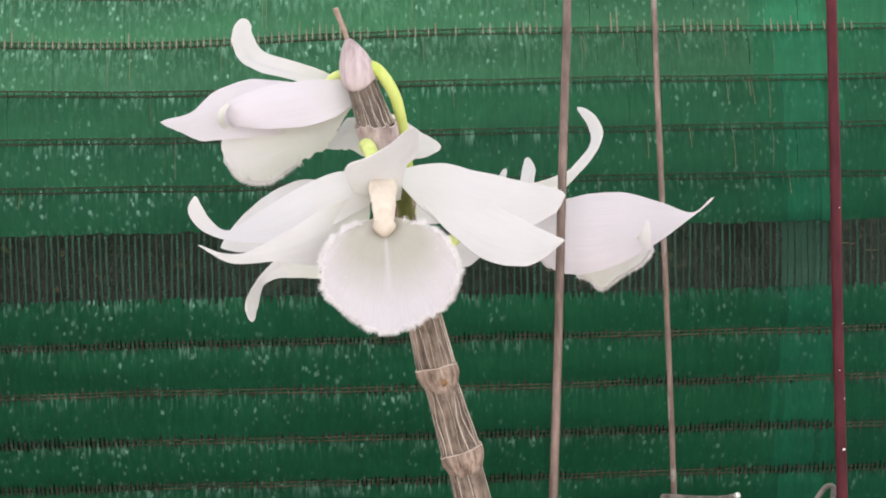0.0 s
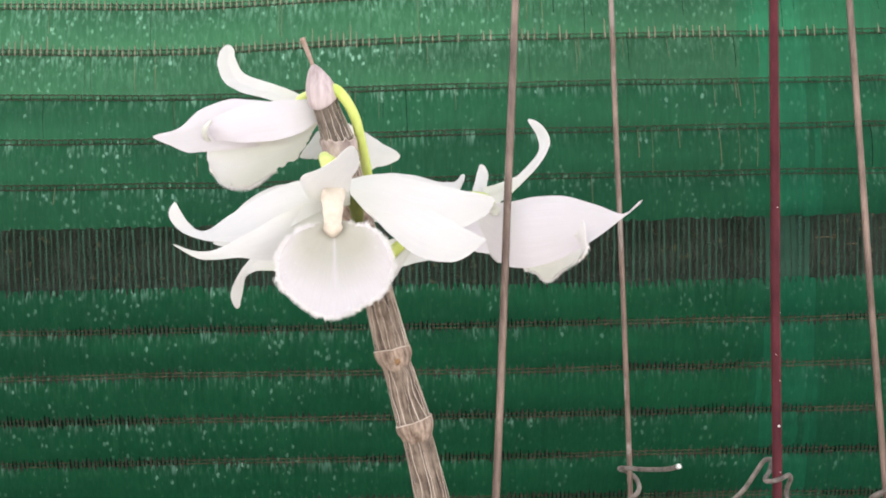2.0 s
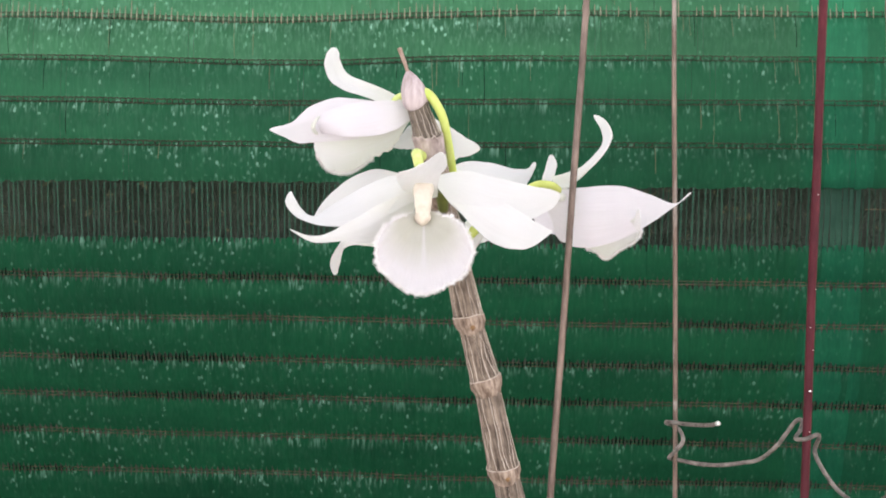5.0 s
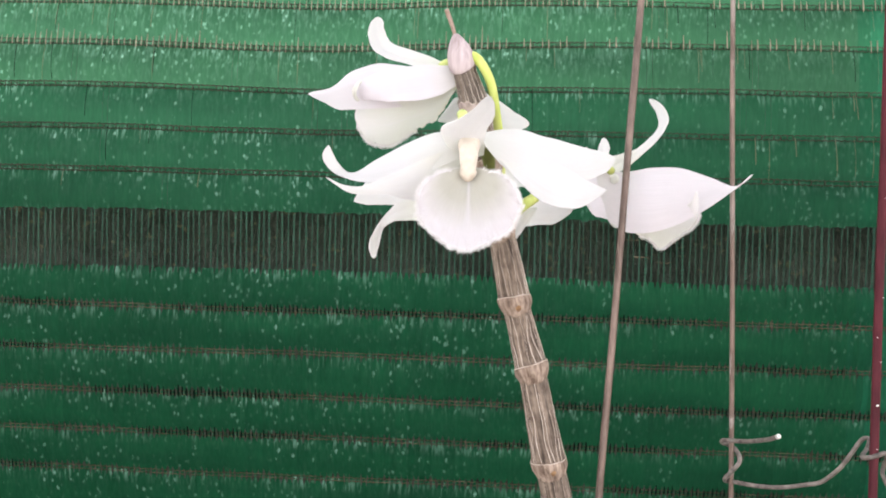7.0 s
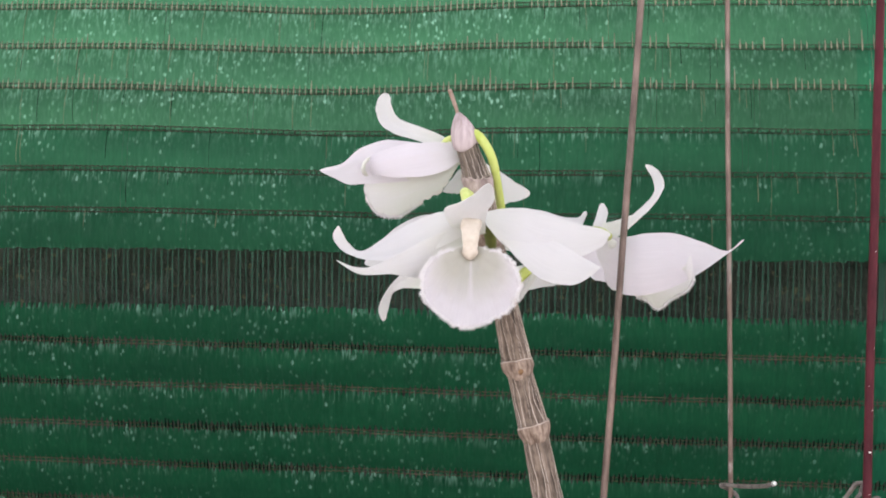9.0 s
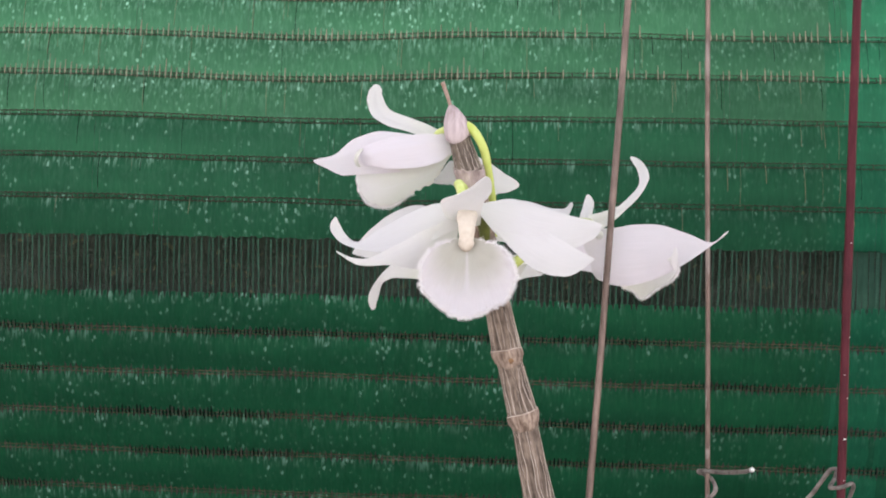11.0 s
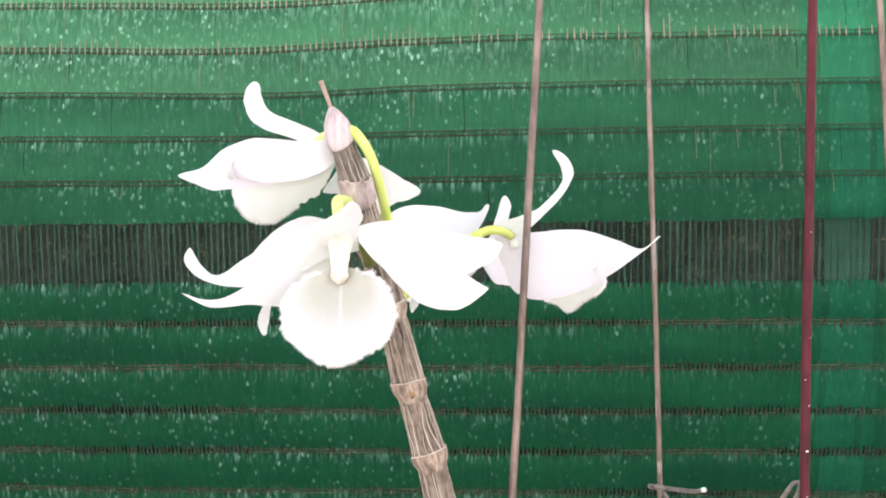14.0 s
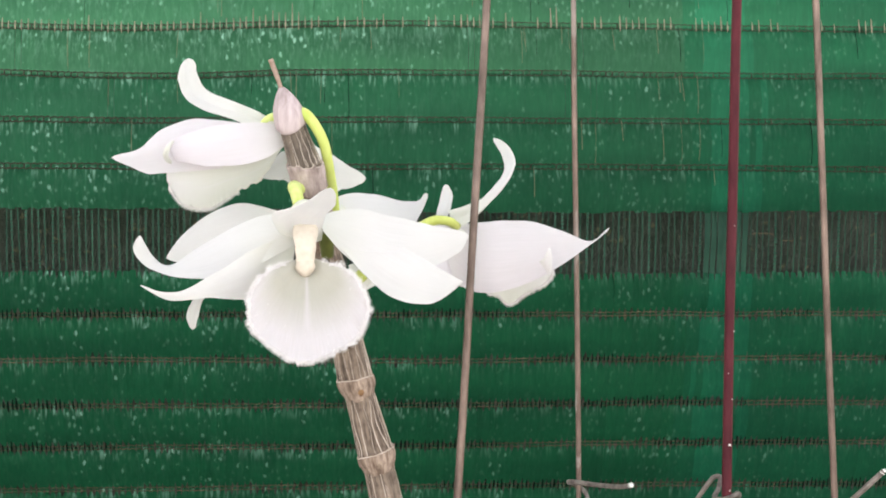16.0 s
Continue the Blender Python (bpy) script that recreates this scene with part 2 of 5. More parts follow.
def net_material(name, dark, light, fleck_amount, through_amount=0.3, paleness=0.08):
    """Flat green plastic tape: each strip differs a little, pale flecks lie on it."""
    m, nt, b = material(name, 0.55, 0, 0.06)
    geo = nt.nodes.new("ShaderNodeNewGeometry")
    pos = geo.outputs["Position"]
    mp = nt.nodes.new("ShaderNodeMapping")
    mp.inputs["Scale"].default_value = (1, 1, 0.12)
    nt.links.new(pos, mp.inputs[0])
    grain = noise_tex(nt, mp.outputs[0], 700, 4.0, 0.65)
    # wide sideways bands: the net's horizontal sheen put into the colour
    mp3 = nt.nodes.new("ShaderNodeMapping")
    mp3.inputs["Scale"].default_value = (0.16, 1, 1)
    nt.links.new(pos, mp3.inputs[0])
    patch = noise_tex(nt, mp3.outputs[0], 62, 3.0)
    c = ramp(nt, grain, [(0.15, dark), (0.85, light)])
    c = blend(nt, 0.62, c, ramp(nt, patch, [(0.3, (0.55, 0.6, 0.62, 1)), (0.7, (1.3, 1.25, 1.2, 1))]), "MULTIPLY")
    isl = ramp(nt, geo.outputs["Random Per Island"], [(0.0, (0.72, 0.75, 0.75, 1)), (1.0, (1.2, 1.18, 1.15, 1))])
    c = blend(nt, 0.3, c, isl, "MULTIPLY")
    mp2 = nt.nodes.new("ShaderNodeMapping")
    mp2.inputs["Scale"].default_value = (1.0, 0.2, 0.64)
    nt.links.new(pos, mp2.inputs[0])
    dots = node(nt, "ShaderNodeTexVoronoi", Scale=330.0, Randomness=1.0)
    nt.links.new(mp2.outputs[0], dots.inputs["Vector"])
    size = ramp(nt, noise_tex(nt, mp2.outputs[0], 560, 3.0, 0.65), [(0.3, (0, 0, 0, 1)), (0.7, (0.42, 0.42, 0.42, 1))])
    near = blend(nt, 1.0, dots.outputs["Distance"], size, "ADD")
    spot = ramp(nt, near, [(0.26, (1, 1, 1, 1)), (0.54, (0, 0, 0, 1))])
    few = ramp(nt, dots.outputs["Color"], [(0.34, (0, 0, 0, 1)), (0.47, (1, 1, 1, 1))])
    spot = blend(nt, 1.0, spot, few, "MULTIPLY")
    sparse = ramp(nt, noise_tex(nt, mp2.outputs[0], 75, 4.0), [(0.42, (0.05 + paleness, 0.05 + paleness, 0.05 + paleness, 1)), (0.62, (1, 1, 1, 1))])
    flecks = blend(nt, 1.0, spot, sparse, "MULTIPLY")
    # the flecks gather towards the top of each row
    sep = nt.nodes.new("ShaderNodeSeparateXYZ")
    nt.links.new(coords(nt, "UV"), sep.inputs[0])
    gather = ramp(nt, sep.outputs[1], [(0.1, (0.45, 0.45, 0.45, 1)), (0.45, (0.6, 0.6, 0.6, 1)), (0.85, (1, 1, 1, 1))])
    flecks = blend(nt, 1.0, flecks, gather, "MULTIPLY")
    # pale streaks where each tape leaves its stitches: caught light put into the colour
    near_stitch = ramp(nt, sep.outputs[1], [(0.03, (0.2, 0.2, 0.2, 1)), (0.14, (0.04, 0.04, 0.04, 1)), (0.66, (0.05, 0.05, 0.05, 1)), (0.88, (0.62, 0.62, 0.62, 1)), (0.97, (0.5, 0.5, 0.5, 1))])
    mp4 = nt.nodes.new("ShaderNodeMapping")
    mp4.inputs["Scale"].default_value = (1.0, 0.2, 0.16)
    nt.links.new(pos, mp4.inputs[0])
    streak = ramp(nt, noise_tex(nt, mp4.outputs[0], 620, 2.0, 0.5), [(0.50, (0, 0, 0, 1)), (0.68, (1, 1, 1, 1))])
    streak = blend(nt, 1.0, streak, near_stitch, "MULTIPLY")
    streak = blend(nt, 0.75, streak, sparse, "MULTIPLY")
    flecks = blend(nt, 1.0, flecks, streak, "LIGHTEN")
    # faint pale streaks all over the tapes
    mp5 = nt.nodes.new("ShaderNodeMapping")
    mp5.inputs["Scale"].default_value = (1.0, 0.2, 0.30)
    nt.links.new(pos, mp5.inputs[0])
    worn = ramp(nt, noise_tex(nt, mp5.outputs[0], 520, 4.0, 0.6), [(0.48, (0, 0, 0, 1)), (0.74, (paleness, paleness, paleness, 1))])
    # the fade down each row puts its lit upper half into the colour
    worn = blend(nt, 1.0, worn, ramp(nt, sep.outputs[1], [(0.12, (0.25, 0.25, 0.25, 1)), (0.45, (0.55, 0.55, 0.55, 1)), (0.7, (1, 1, 1, 1))]), "MULTIPLY")
    flecks = blend(nt, 1.0, flecks, worn, "LIGHTEN")
    # the flecks and streaks thin out along the net
    place = nt.nodes.new("ShaderNodeSeparateXYZ")
    nt.links.new(pos, place.inputs[0])
    flecks = blend(nt, 1.0, flecks, ramp(nt, place.outputs[0], [(0.0, (1, 1, 1, 1)), (0.09, (0.55, 0.55, 0.55, 1))]), "MULTIPLY")
    flecks = blend(nt, 1.0, flecks, (fleck_amount,) * 3 + (1,), "MULTIPLY")
    plain = blend(nt, 0.35, c, (0.060, 0.175, 0.11, 1))
    c = blend(nt, flecks, c, (0.32, 0.60, 0.46, 1))
    nt.links.new(c, b.inputs["Base Color"])
    bump(nt, b, grain, 0.32, 0.0006)
    half = blend(nt, 1.0, flecks, (0.7, 0.7, 0.7, 1), "MULTIPLY")
    thin(m, nt, b, blend(nt, half, plain, (0.21, 0.43, 0.32, 1)), through_amount)
    return m


M_tape = net_material("net_tape_green", (0.0050, 0.055, 0.0248, 1), (0.0110, 0.094, 0.0430, 1), 1.0, 0.5)
M_tape_low = net_material("net_tape_dull", (0.0030, 0.059, 0.0245, 1), (0.0075, 0.100, 0.0420, 1), 0.88, 0.5, 0.06)
# upper rows: more pale streaks, and their brighter light put into the colour
M_tape_upper = net_material("net_tape_upper", (0.0110, 0.060, 0.0280, 1), (0.0220, 0.100, 0.0470, 1), 1.0, 0.5, 0.27)
M_tape_join = net_material("net_join_emerald", (0.0042, 0.090, 0.044, 1), (0.010, 0.140, 0.071, 1), 0.45, 0.5)
M_tape_next = net_material("net_tape_emerald", (0.0034, 0.064, 0.029, 1), (0.0080, 0.105, 0.048, 1), 0.7, 0.5)
M_ladder = net_material("net_thread_green", (0.018, 0.060, 0.040, 1), (0.045, 0.11, 0.078, 1), 0.25)
M_knots = net_material("net_knots_green", (0.022, 0.070, 0.047, 1), (0.050, 0.120, 0.085, 1), 0.25)
M_stitch = simple_noise_material("net_stitch", (0.018, 0.022, 0.014, 1), (0.066, 0.062, 0.044, 1), 600, 0.7, strength=0.4, spec=0.1)
M_cord = simple_noise_material("net_cord_brown", (0.026, 0.022, 0.012, 1), (0.150, 0.122, 0.080, 1), 260, 0.8, strength=0.4, spec=0.05)
M_gap_and_thread = simple_noise_material("net_gap_and_thread", (0.0025, 0.008, 0.005, 1), (0.009, 0.021, 0.013, 1), 600, 0.8, strength=0.3, spec=0.03)
M_stitch_sunlit = simple_noise_material("net_stitch_sunlit", (0.13, 0.118, 0.078, 1), (0.33, 0.27, 0.195, 1), 500, 0.7, strength=0.4)
M_thread = simple_noise_material("net_thread_tan", (0.06, 0.09, 0.045, 1), (0.18, 0.175, 0.10, 1), 300, 0.8, strength=0.3)
M_straw = simple_noise_material("dry_straw", (0.08, 0.055, 0.03, 1), (0.17, 0.125, 0.075, 1), 300, 0.8, strength=0.3)
# pale so that the unseen ground throws light up under the flowers
M_bounce_soil = simple_noise_material("soil", (0.27, 0.24, 0.215, 1), (0.47, 0.43, 0.39, 1), 30, 0.95, strength=0.8, dist=0.01)


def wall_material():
    """Dim earth wall with olive blotches and pale specks."""
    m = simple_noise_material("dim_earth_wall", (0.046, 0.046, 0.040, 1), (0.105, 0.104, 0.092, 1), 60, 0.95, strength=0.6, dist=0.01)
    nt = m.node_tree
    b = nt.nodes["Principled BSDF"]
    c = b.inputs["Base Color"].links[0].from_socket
    olive_blotch = ramp(nt, noise_tex(nt, coords(nt), 11, 5.0, 0.65), [(0.56, (0, 0, 0, 1)), (0.72, (0.6, 0.6, 0.6, 1))])
    c = blend(nt, olive_blotch, c, (0.10, 0.105, 0.05, 1))
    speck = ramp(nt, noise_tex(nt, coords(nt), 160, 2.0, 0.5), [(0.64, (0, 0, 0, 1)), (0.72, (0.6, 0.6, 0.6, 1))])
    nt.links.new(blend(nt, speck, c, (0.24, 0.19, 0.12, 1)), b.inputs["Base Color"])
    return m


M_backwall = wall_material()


# ---- building helpers ----
def finish(name, bm, mat, parent=None, label="", smooth=True):
    me = bpy.data.meshes.new(name)
    bm.to_mesh(me)
    bm.free()
    me.materials.append(mat)
    if smooth:
        for p in me.polygons:
            p.use_smooth = True
    ob = new(name, me)
    if parent is not None:
        ob.parent = parent
    if label:
        tagged(ob, label)
    return ob


part = finish


def mesh_from(name, verts, faces, mat, parent=None, label="", smooth=False):
    me = bpy.data.meshes.new(name)
    me.from_pydata([tuple(v) for v in verts], [], faces)
    me.materials.append(mat)
    if smooth:
        me.polygons.foreach_set("use_smooth", [True] * len(me.polygons))
    me.update()
    ob = new(name, me)
    if parent is not None:
        ob.parent = parent
    if label:
        tagged(ob, label)
    return ob


def thing(name, label, category, kind="", group=""):
    ob = new(name)
    ob.empty_display_size = 0.01
    return tagged(ob, label, category, group, kind)


def spline(points, n):
    """n points along a smooth curve through the control points."""
    p = [np.array(q, float) for q in points]
    p = [2 * p[0] - p[1]] + p + [2 * p[-1] - p[-2]]
    seg = len(p) - 3
    out = []
    for i in range(n):
        s = i / (n - 1) * seg
        k = min(int(s), seg - 1)
        u = s - k
        a, b, c, d = p[k:k + 4]
        out.append(0.5 * (2 * b + (c - a) * u + (2 * a - 5 * b + 4 * c - d) * u * u + (3 * b - a - 3 * c + d) * u ** 3))
    return out


def tube(bm, points, radius, sides=8, n=None, cap=True):
    """A round tube along a smooth path; radius is a number or a function of 0..1."""
    pts = spline(points, n or len(points) * 5) if n != 0 else [np.array(q, float) for q in points]
    rad = radius if callable(radius) else (lambda s: radius)
    rings = []
    prev = None
    for i, q in enumerate(pts):
        t = pts[min(i + 1, len(pts) - 1)] - pts[max(i - 1, 0)]
        t = t / (np.linalg.norm(t) + 1e-12)
        if prev is None:
            ref = np.array([1.0, 0, 0]) if abs(t[0]) < 0.8 else np.array([0, 1.0, 0])
        else:
            ref = prev
        x = ref - t * (ref @ t)
        x /= np.linalg.norm(x)
        prev = x
        y = np.cross(t, x)
        r = rad(i / (len(pts) - 1))
        rings.append([bm.verts.new(q + r * (math.cos(a) * x + math.sin(a) * y)) for a in [2 * math.pi * k / sides for k in range(sides)]])
    for a, b in zip(rings, rings[1:]):
        for k in range(sides):
            bm.faces.new((a[k], a[(k + 1) % sides], b[(k + 1) % sides], b[k]))
    if cap:
        bm.faces.new(list(reversed(rings[0])))
        bm.faces.new(rings[-1])
    return rings


def sheet(rows, thickness):
    """A closed thin shell from a grid of points, with UVs across and along."""
    bm = bmesh.new()
    uv = bm.loops.layers.uv.new("UVMap")
    n, m = len(rows), len(rows[0])
    g = np.array(rows)
    du = np.gradient(g, axis=0)
    dv = np.gradient(g, axis=1)
    nor = np.cross(du, dv)
    nor /= np.linalg.norm(nor, axis=2, keepdims=True) + 1e-12
    sides = []
    for sgn in (0.5, -0.5):
        sides.append([[bm.verts.new(g[i, j] + nor[i, j] * thickness * sgn) for j in range(m)] for i in range(n)])

    def face(vs, uvs):
        f = bm.faces.new(vs)
        for lp, q in zip(f.loops, uvs):
            lp[uv].uv = q

    for k, grid in enumerate(sides):
        for i in range(n - 1):
            for j in range(m - 1):
                vs = [grid[i][j], grid[i + 1][j], grid[i + 1][j + 1], grid[i][j + 1]]
                us = [(j / (m - 1), i / (n - 1)), (j / (m - 1), (i + 1) / (n - 1)), ((j + 1) / (m - 1), (i + 1) / (n - 1)), ((j + 1) / (m - 1), i / (n - 1))]
                face(vs if k == 0 else vs[::-1], us if k == 0 else us[::-1])
    rim = [(0, j) for j in range(m)] + [(i, m - 1) for i in range(1, n)] + [(n - 1, j) for j in range(m - 2, -1, -1)] + [(i, 0) for i in range(n - 2, 0, -1)]
    for (a, b), (c, d) in zip(rim, rim[1:] + rim[:1]):
        q0, q1 = (b / (m - 1), a / (n - 1)), (d / (m - 1), c / (n - 1))
        face([sides[0][a][b], sides[0][c][d], sides[1][c][d], sides[1][a][b]], [q0, q1, q1, q0])
        for grid in sides:
            edge = bm.edges.get((grid[a][b], grid[c][d]))
            if edge:
                edge.smooth = False
    return bm


def petal_grid(edge_a, edge_b, bulge, n=56, m=19, ripple=0.0004, seed=0.0, ragged=0.0):
    """Points of a petal stretched between its two edges, domed across and slightly rippled."""
    a, b = spline(edge_a, n), spline(edge_b, n)
    rows = []
    wide = max(np.linalg.norm(p - q) for p, q in zip(a, b))
    for i in range(n):
        t = (a[min(i + 1, n - 1)] + b[min(i + 1, n - 1)]) - (a[max(i - 1, 0)] + b[max(i - 1, 0)])
        across = b[i] - a[i]
        # the tip is rounded off
        end = math.sqrt(max(0.003, 1 - max(0.0, (i / (n - 1) - 0.93) / 0.07) ** 2))
        a[i], across = a[i] + across * (1 - end) / 2, across * end
        nor = np.cross(t, across)
        nor = nor / (np.linalg.norm(nor) + 1e-12)
        if nor[1] > 0:
            nor = -nor
        w = np.linalg.norm(across) / wide
        row = []
        for j in range(m):
            u = j / (m - 1)
            dome = (1 - (2 * u - 1) ** 2) * bulge * w - 0.00009 * w * math.exp(-((u - 0.5) / 0.09) ** 2)
            dome += 0.00016 * w * math.sin(9.5 * u + seed) * (1 - 0.5 * i / n)
            fray = (0.00022 * noise.noise(Vector((i * 0.17, seed, 7.0 + round(u)))) + 0.00005 * noise.noise(Vector((i * 0.6, seed, 3.0 + round(u))))) * abs(2 * u - 1) ** 3 * min(1.0, 3 * w)
            fray += ragged * (-0.5 + noise.noise(Vector((i * 0.45, seed, 2.0))) + 0.6 * noise.noise(Vector((i * 1.3, seed, 5.0)))) * u ** 4
            q = a[i] + across * u + across / (np.linalg.norm(across) + 1e-9) * fray
            wob = noise.noise(Vector(q * 130.0) + Vector((seed, 0, 0))) * ripple * (0.4 + abs(2 * u - 1)) * w
            row.append(q + nor * (dome + wob))
        rows.append(row)
    return rows


def petal(name, key, mat, parent, label="", thickness=0.00018, **k):
    a, b, bulge = PETALS[key]
    bulge *= 0.6
    return part(name, sheet(petal_grid(a, b, bulge, seed=len(key) * 3.1 + bulge * 900, **k), thickness), mat, parent, label)


def hairs(name, roots, mat, parent, length=(0.0008, 0.0016), width=0.00011, label=""):
    """Short tapering hairs: each root is a place and an outward way."""
    verts, faces = [], []
    for q, way, *own in roots:
        q, way = np.array(q), np.array(way, float)
        way = way + np.random.normal(0, 0.26, 3)
        way /= np.linalg.norm(way)
        side = np.cross(way, np.random.normal(0, 1, 3))
        side /= np.linalg.norm(side) + 1e-9
        other = np.cross(way, side)
        ln = np.random.uniform(*length) * (own[0] if own else 1.0)
        k = len(verts)
        verts += [q + side * width, q - side * width * 0.5 + other * width, q - side * width * 0.5 - other * width, q + way * ln]
        faces += [(k, k + 1, k + 3), (k + 1, k + 2, k + 3), (k + 2, k, k + 3)]
    ob = mesh_from(name, verts, faces, mat, parent, label)
    ob["kind"] = "stuff"
    return ob


# ---- ground and what lies behind the net ----
def ground_sheet():
    bm = bmesh.new()
    n = 60
    grid = []
    for i in range(n + 1):
        row = []
        for j in range(n + 1):
            u, v = 2 * i / n - 1, 2 * j / n - 1
            x, y = 60 * u * abs(u) ** 2, 60 * v * abs(v) ** 2
            row.append(bm.verts.new((x, y, -0.004 + 0.004 * noise.noise(Vector((x * 9, y * 9, 0))))))
        grid.append(row)
    for i in range(n):
        for j in range(n):
            bm.faces.new((grid[i][j], grid[i + 1][j], grid[i + 1][j + 1], grid[i][j + 1]))
    ob = finish("ground", bm, M_bounce_soil)
    tagged(ob, "unseen added ground, pale to bounce light onto the orchid", "ground", kind="structure")


ground_sheet()


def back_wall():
    # added backdrop; its sloping top edge shades the lower net from the sun
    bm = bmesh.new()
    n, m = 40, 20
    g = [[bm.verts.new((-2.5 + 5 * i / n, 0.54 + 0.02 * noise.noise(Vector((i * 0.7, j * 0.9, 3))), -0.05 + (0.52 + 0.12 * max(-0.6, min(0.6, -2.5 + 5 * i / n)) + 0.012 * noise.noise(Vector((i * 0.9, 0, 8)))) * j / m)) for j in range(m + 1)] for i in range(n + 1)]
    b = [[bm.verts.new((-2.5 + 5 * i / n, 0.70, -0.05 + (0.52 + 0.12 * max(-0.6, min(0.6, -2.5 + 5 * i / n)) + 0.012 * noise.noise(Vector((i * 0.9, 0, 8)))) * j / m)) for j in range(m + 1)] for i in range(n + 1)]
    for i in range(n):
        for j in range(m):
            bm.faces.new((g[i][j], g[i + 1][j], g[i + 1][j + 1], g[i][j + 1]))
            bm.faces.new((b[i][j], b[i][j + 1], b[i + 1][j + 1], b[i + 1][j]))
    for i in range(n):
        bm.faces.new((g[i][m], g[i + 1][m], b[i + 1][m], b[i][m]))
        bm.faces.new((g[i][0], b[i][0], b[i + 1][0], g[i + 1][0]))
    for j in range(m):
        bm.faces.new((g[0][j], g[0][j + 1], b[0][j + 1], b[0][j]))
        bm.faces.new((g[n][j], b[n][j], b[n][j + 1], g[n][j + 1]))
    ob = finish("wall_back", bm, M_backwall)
    tagged(ob, "dim brown backdrop wall glimpsed through the net", "wall", kind="structure")


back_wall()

# ---- the shade net ----
NET_Y, NET_SLOPE, BAND = 0.3385, -0.0654, (0.1911, 0.2218)


def net_at(x, z):
    """The net's surface: it leans back above and below the open band, and hangs in soft folds."""
    h = abs(z - 0.215)
    d = 1.3 * h * h if h < 0.12 else 1.3 * (0.24 * h - 0.0144)
    fold = 0.0035 * noise.noise(Vector((x * 5, z * 2.2, 1.7)))
    return np.array((x, NET_Y + NET_SLOPE * x + d + fold, 0.245 + (z - 0.245) * (1 + d / 0.7)))


PITCH = 0.0224
# the upper rows run on out of view to keep sun off the flowers
lines_up = [0.2432, 0.2658, 0.2883, 0.3113, 0.3330, 0.3551] + [0.3551 + PITCH * k for k in range(1, 26)]
lines_down = [0.1700, 0.1471, 0.1240, 0.1031, 0.0818] + [0.0818 - PITCH * k for k in range(1, 4)]
NET_X0, NET_X1, TAPE = -0.62, 0.62, 0.0032


def sag(x, k):
    """How far a stitched line wanders up and down along its run."""
    dip = -0.0007 * min(max(k, 0), 5) * (math.exp(-((x + 0.10) / 0.075) ** 2) - 0.4)
    return dip + 0.0012 * noise.noise(Vector((x * 4.0, k * 3.7, 9.0))) + 0.0005 * noise.noise(Vector((x * 22.0, k * 5.1, 2.0)))


JOIN = (0.192, 0.216)
NEXT = 0.180


def tape_row(z0, z1, k0, k1, parent):
    """One row of upright flat tapes between two stitched lines, pinched where the stitches hold them."""
    rnd = random.Random(int(z0 * 1e5))
    sets = {"tape_row": ([], []), "join_tape_row": ([], []), "next_tape_row": ([], [])}
    steps = ((0.0, 0.9), (0.08, 1.0), (0.19, 0), (0.5, 0), (0.81, 0), (0.92, 1.0), (1.0, 0.9))
    n = int((NET_X1 - NET_X0) / TAPE)
    band_low, band_high = z0 == BAND[1], z1 == BAND[0]
    for i in range(n):
        x = NET_X0 + (i + 0.5) * TAPE + rnd.uniform(-0.00012, 0.00012)
        xj = x + rnd.gauss(0, 0.003)
        verts, faces = sets["join_tape_row" if JOIN[0] < xj < JOIN[1] else "next_tape_row" if xj > NEXT else "tape_row"]
        tilt = rnd.gauss(0, 0.00012)
        push = rnd.gauss(0, 0.00008) + 0.00012 * (i % 2)
        low = z0 < 0.2
        pinch0 = rnd.uniform(0.45, 0.9) if low and rnd.random() < 0.8 else 1.04
        pinch1 = rnd.uniform(0.45, 0.9) if low and rnd.random() < 0.8 else 1.04
        narrow = 0.88 if rnd.random() < 0.02 else 1.01
        if not low:
            x = NET_X0 + (i + 0.5) * TAPE
            tilt, push = 0.0, push * 0.2
        za, zb = z0 + sag(x, k0), z1 + sag(x, k1)
        if band_low:
            za += rnd.uniform(-0.0006, 0.0006)
        if band_high:
            zb += rnd.uniform(-0.0006, 0.0006)
        base = len(verts)
        for s, share in steps:
            w = share * (pinch0 if s < 0.5 else pinch1) if share else (1.12 if s == 0.5 else 1.08)
            if not low:
                w = narrow
            z = za + (zb - za) * s
            out = 0.0022 * math.sin(math.pi * s) + push
            for side in (-1, 1):
                p = net_at(x + side * w * TAPE / 2, z)
                p[1] += -out + side * tilt * math.sin(math.pi * s)
                verts.append(p)
        for r in range(6):
            q = base + 2 * r
            faces.append((q, q + 1, q + 3, q + 2))
    for nm, (verts, faces) in sets.items():
        ob = mesh_from(nm, verts, faces, {"tape_row": M_tape_upper if z0 > 0.285 else M_tape_low if z0 < 0.2 else M_tape, "join_tape_row": M_tape_join, "next_tape_row": M_tape_next}[nm], parent, smooth=True)
        layer = ob.data.uv_layers.new(name="UVMap")
        for poly in ob.data.polygons:
            r = poly.index % 6
            for lp, (u, v) in zip(poly.loop_indices, ((0, r), (1, r), (1, r + 1), (0, r + 1))):
                layer.data[lp].uv = (u, steps[v][0])
        ob["kind"] = "stuff"


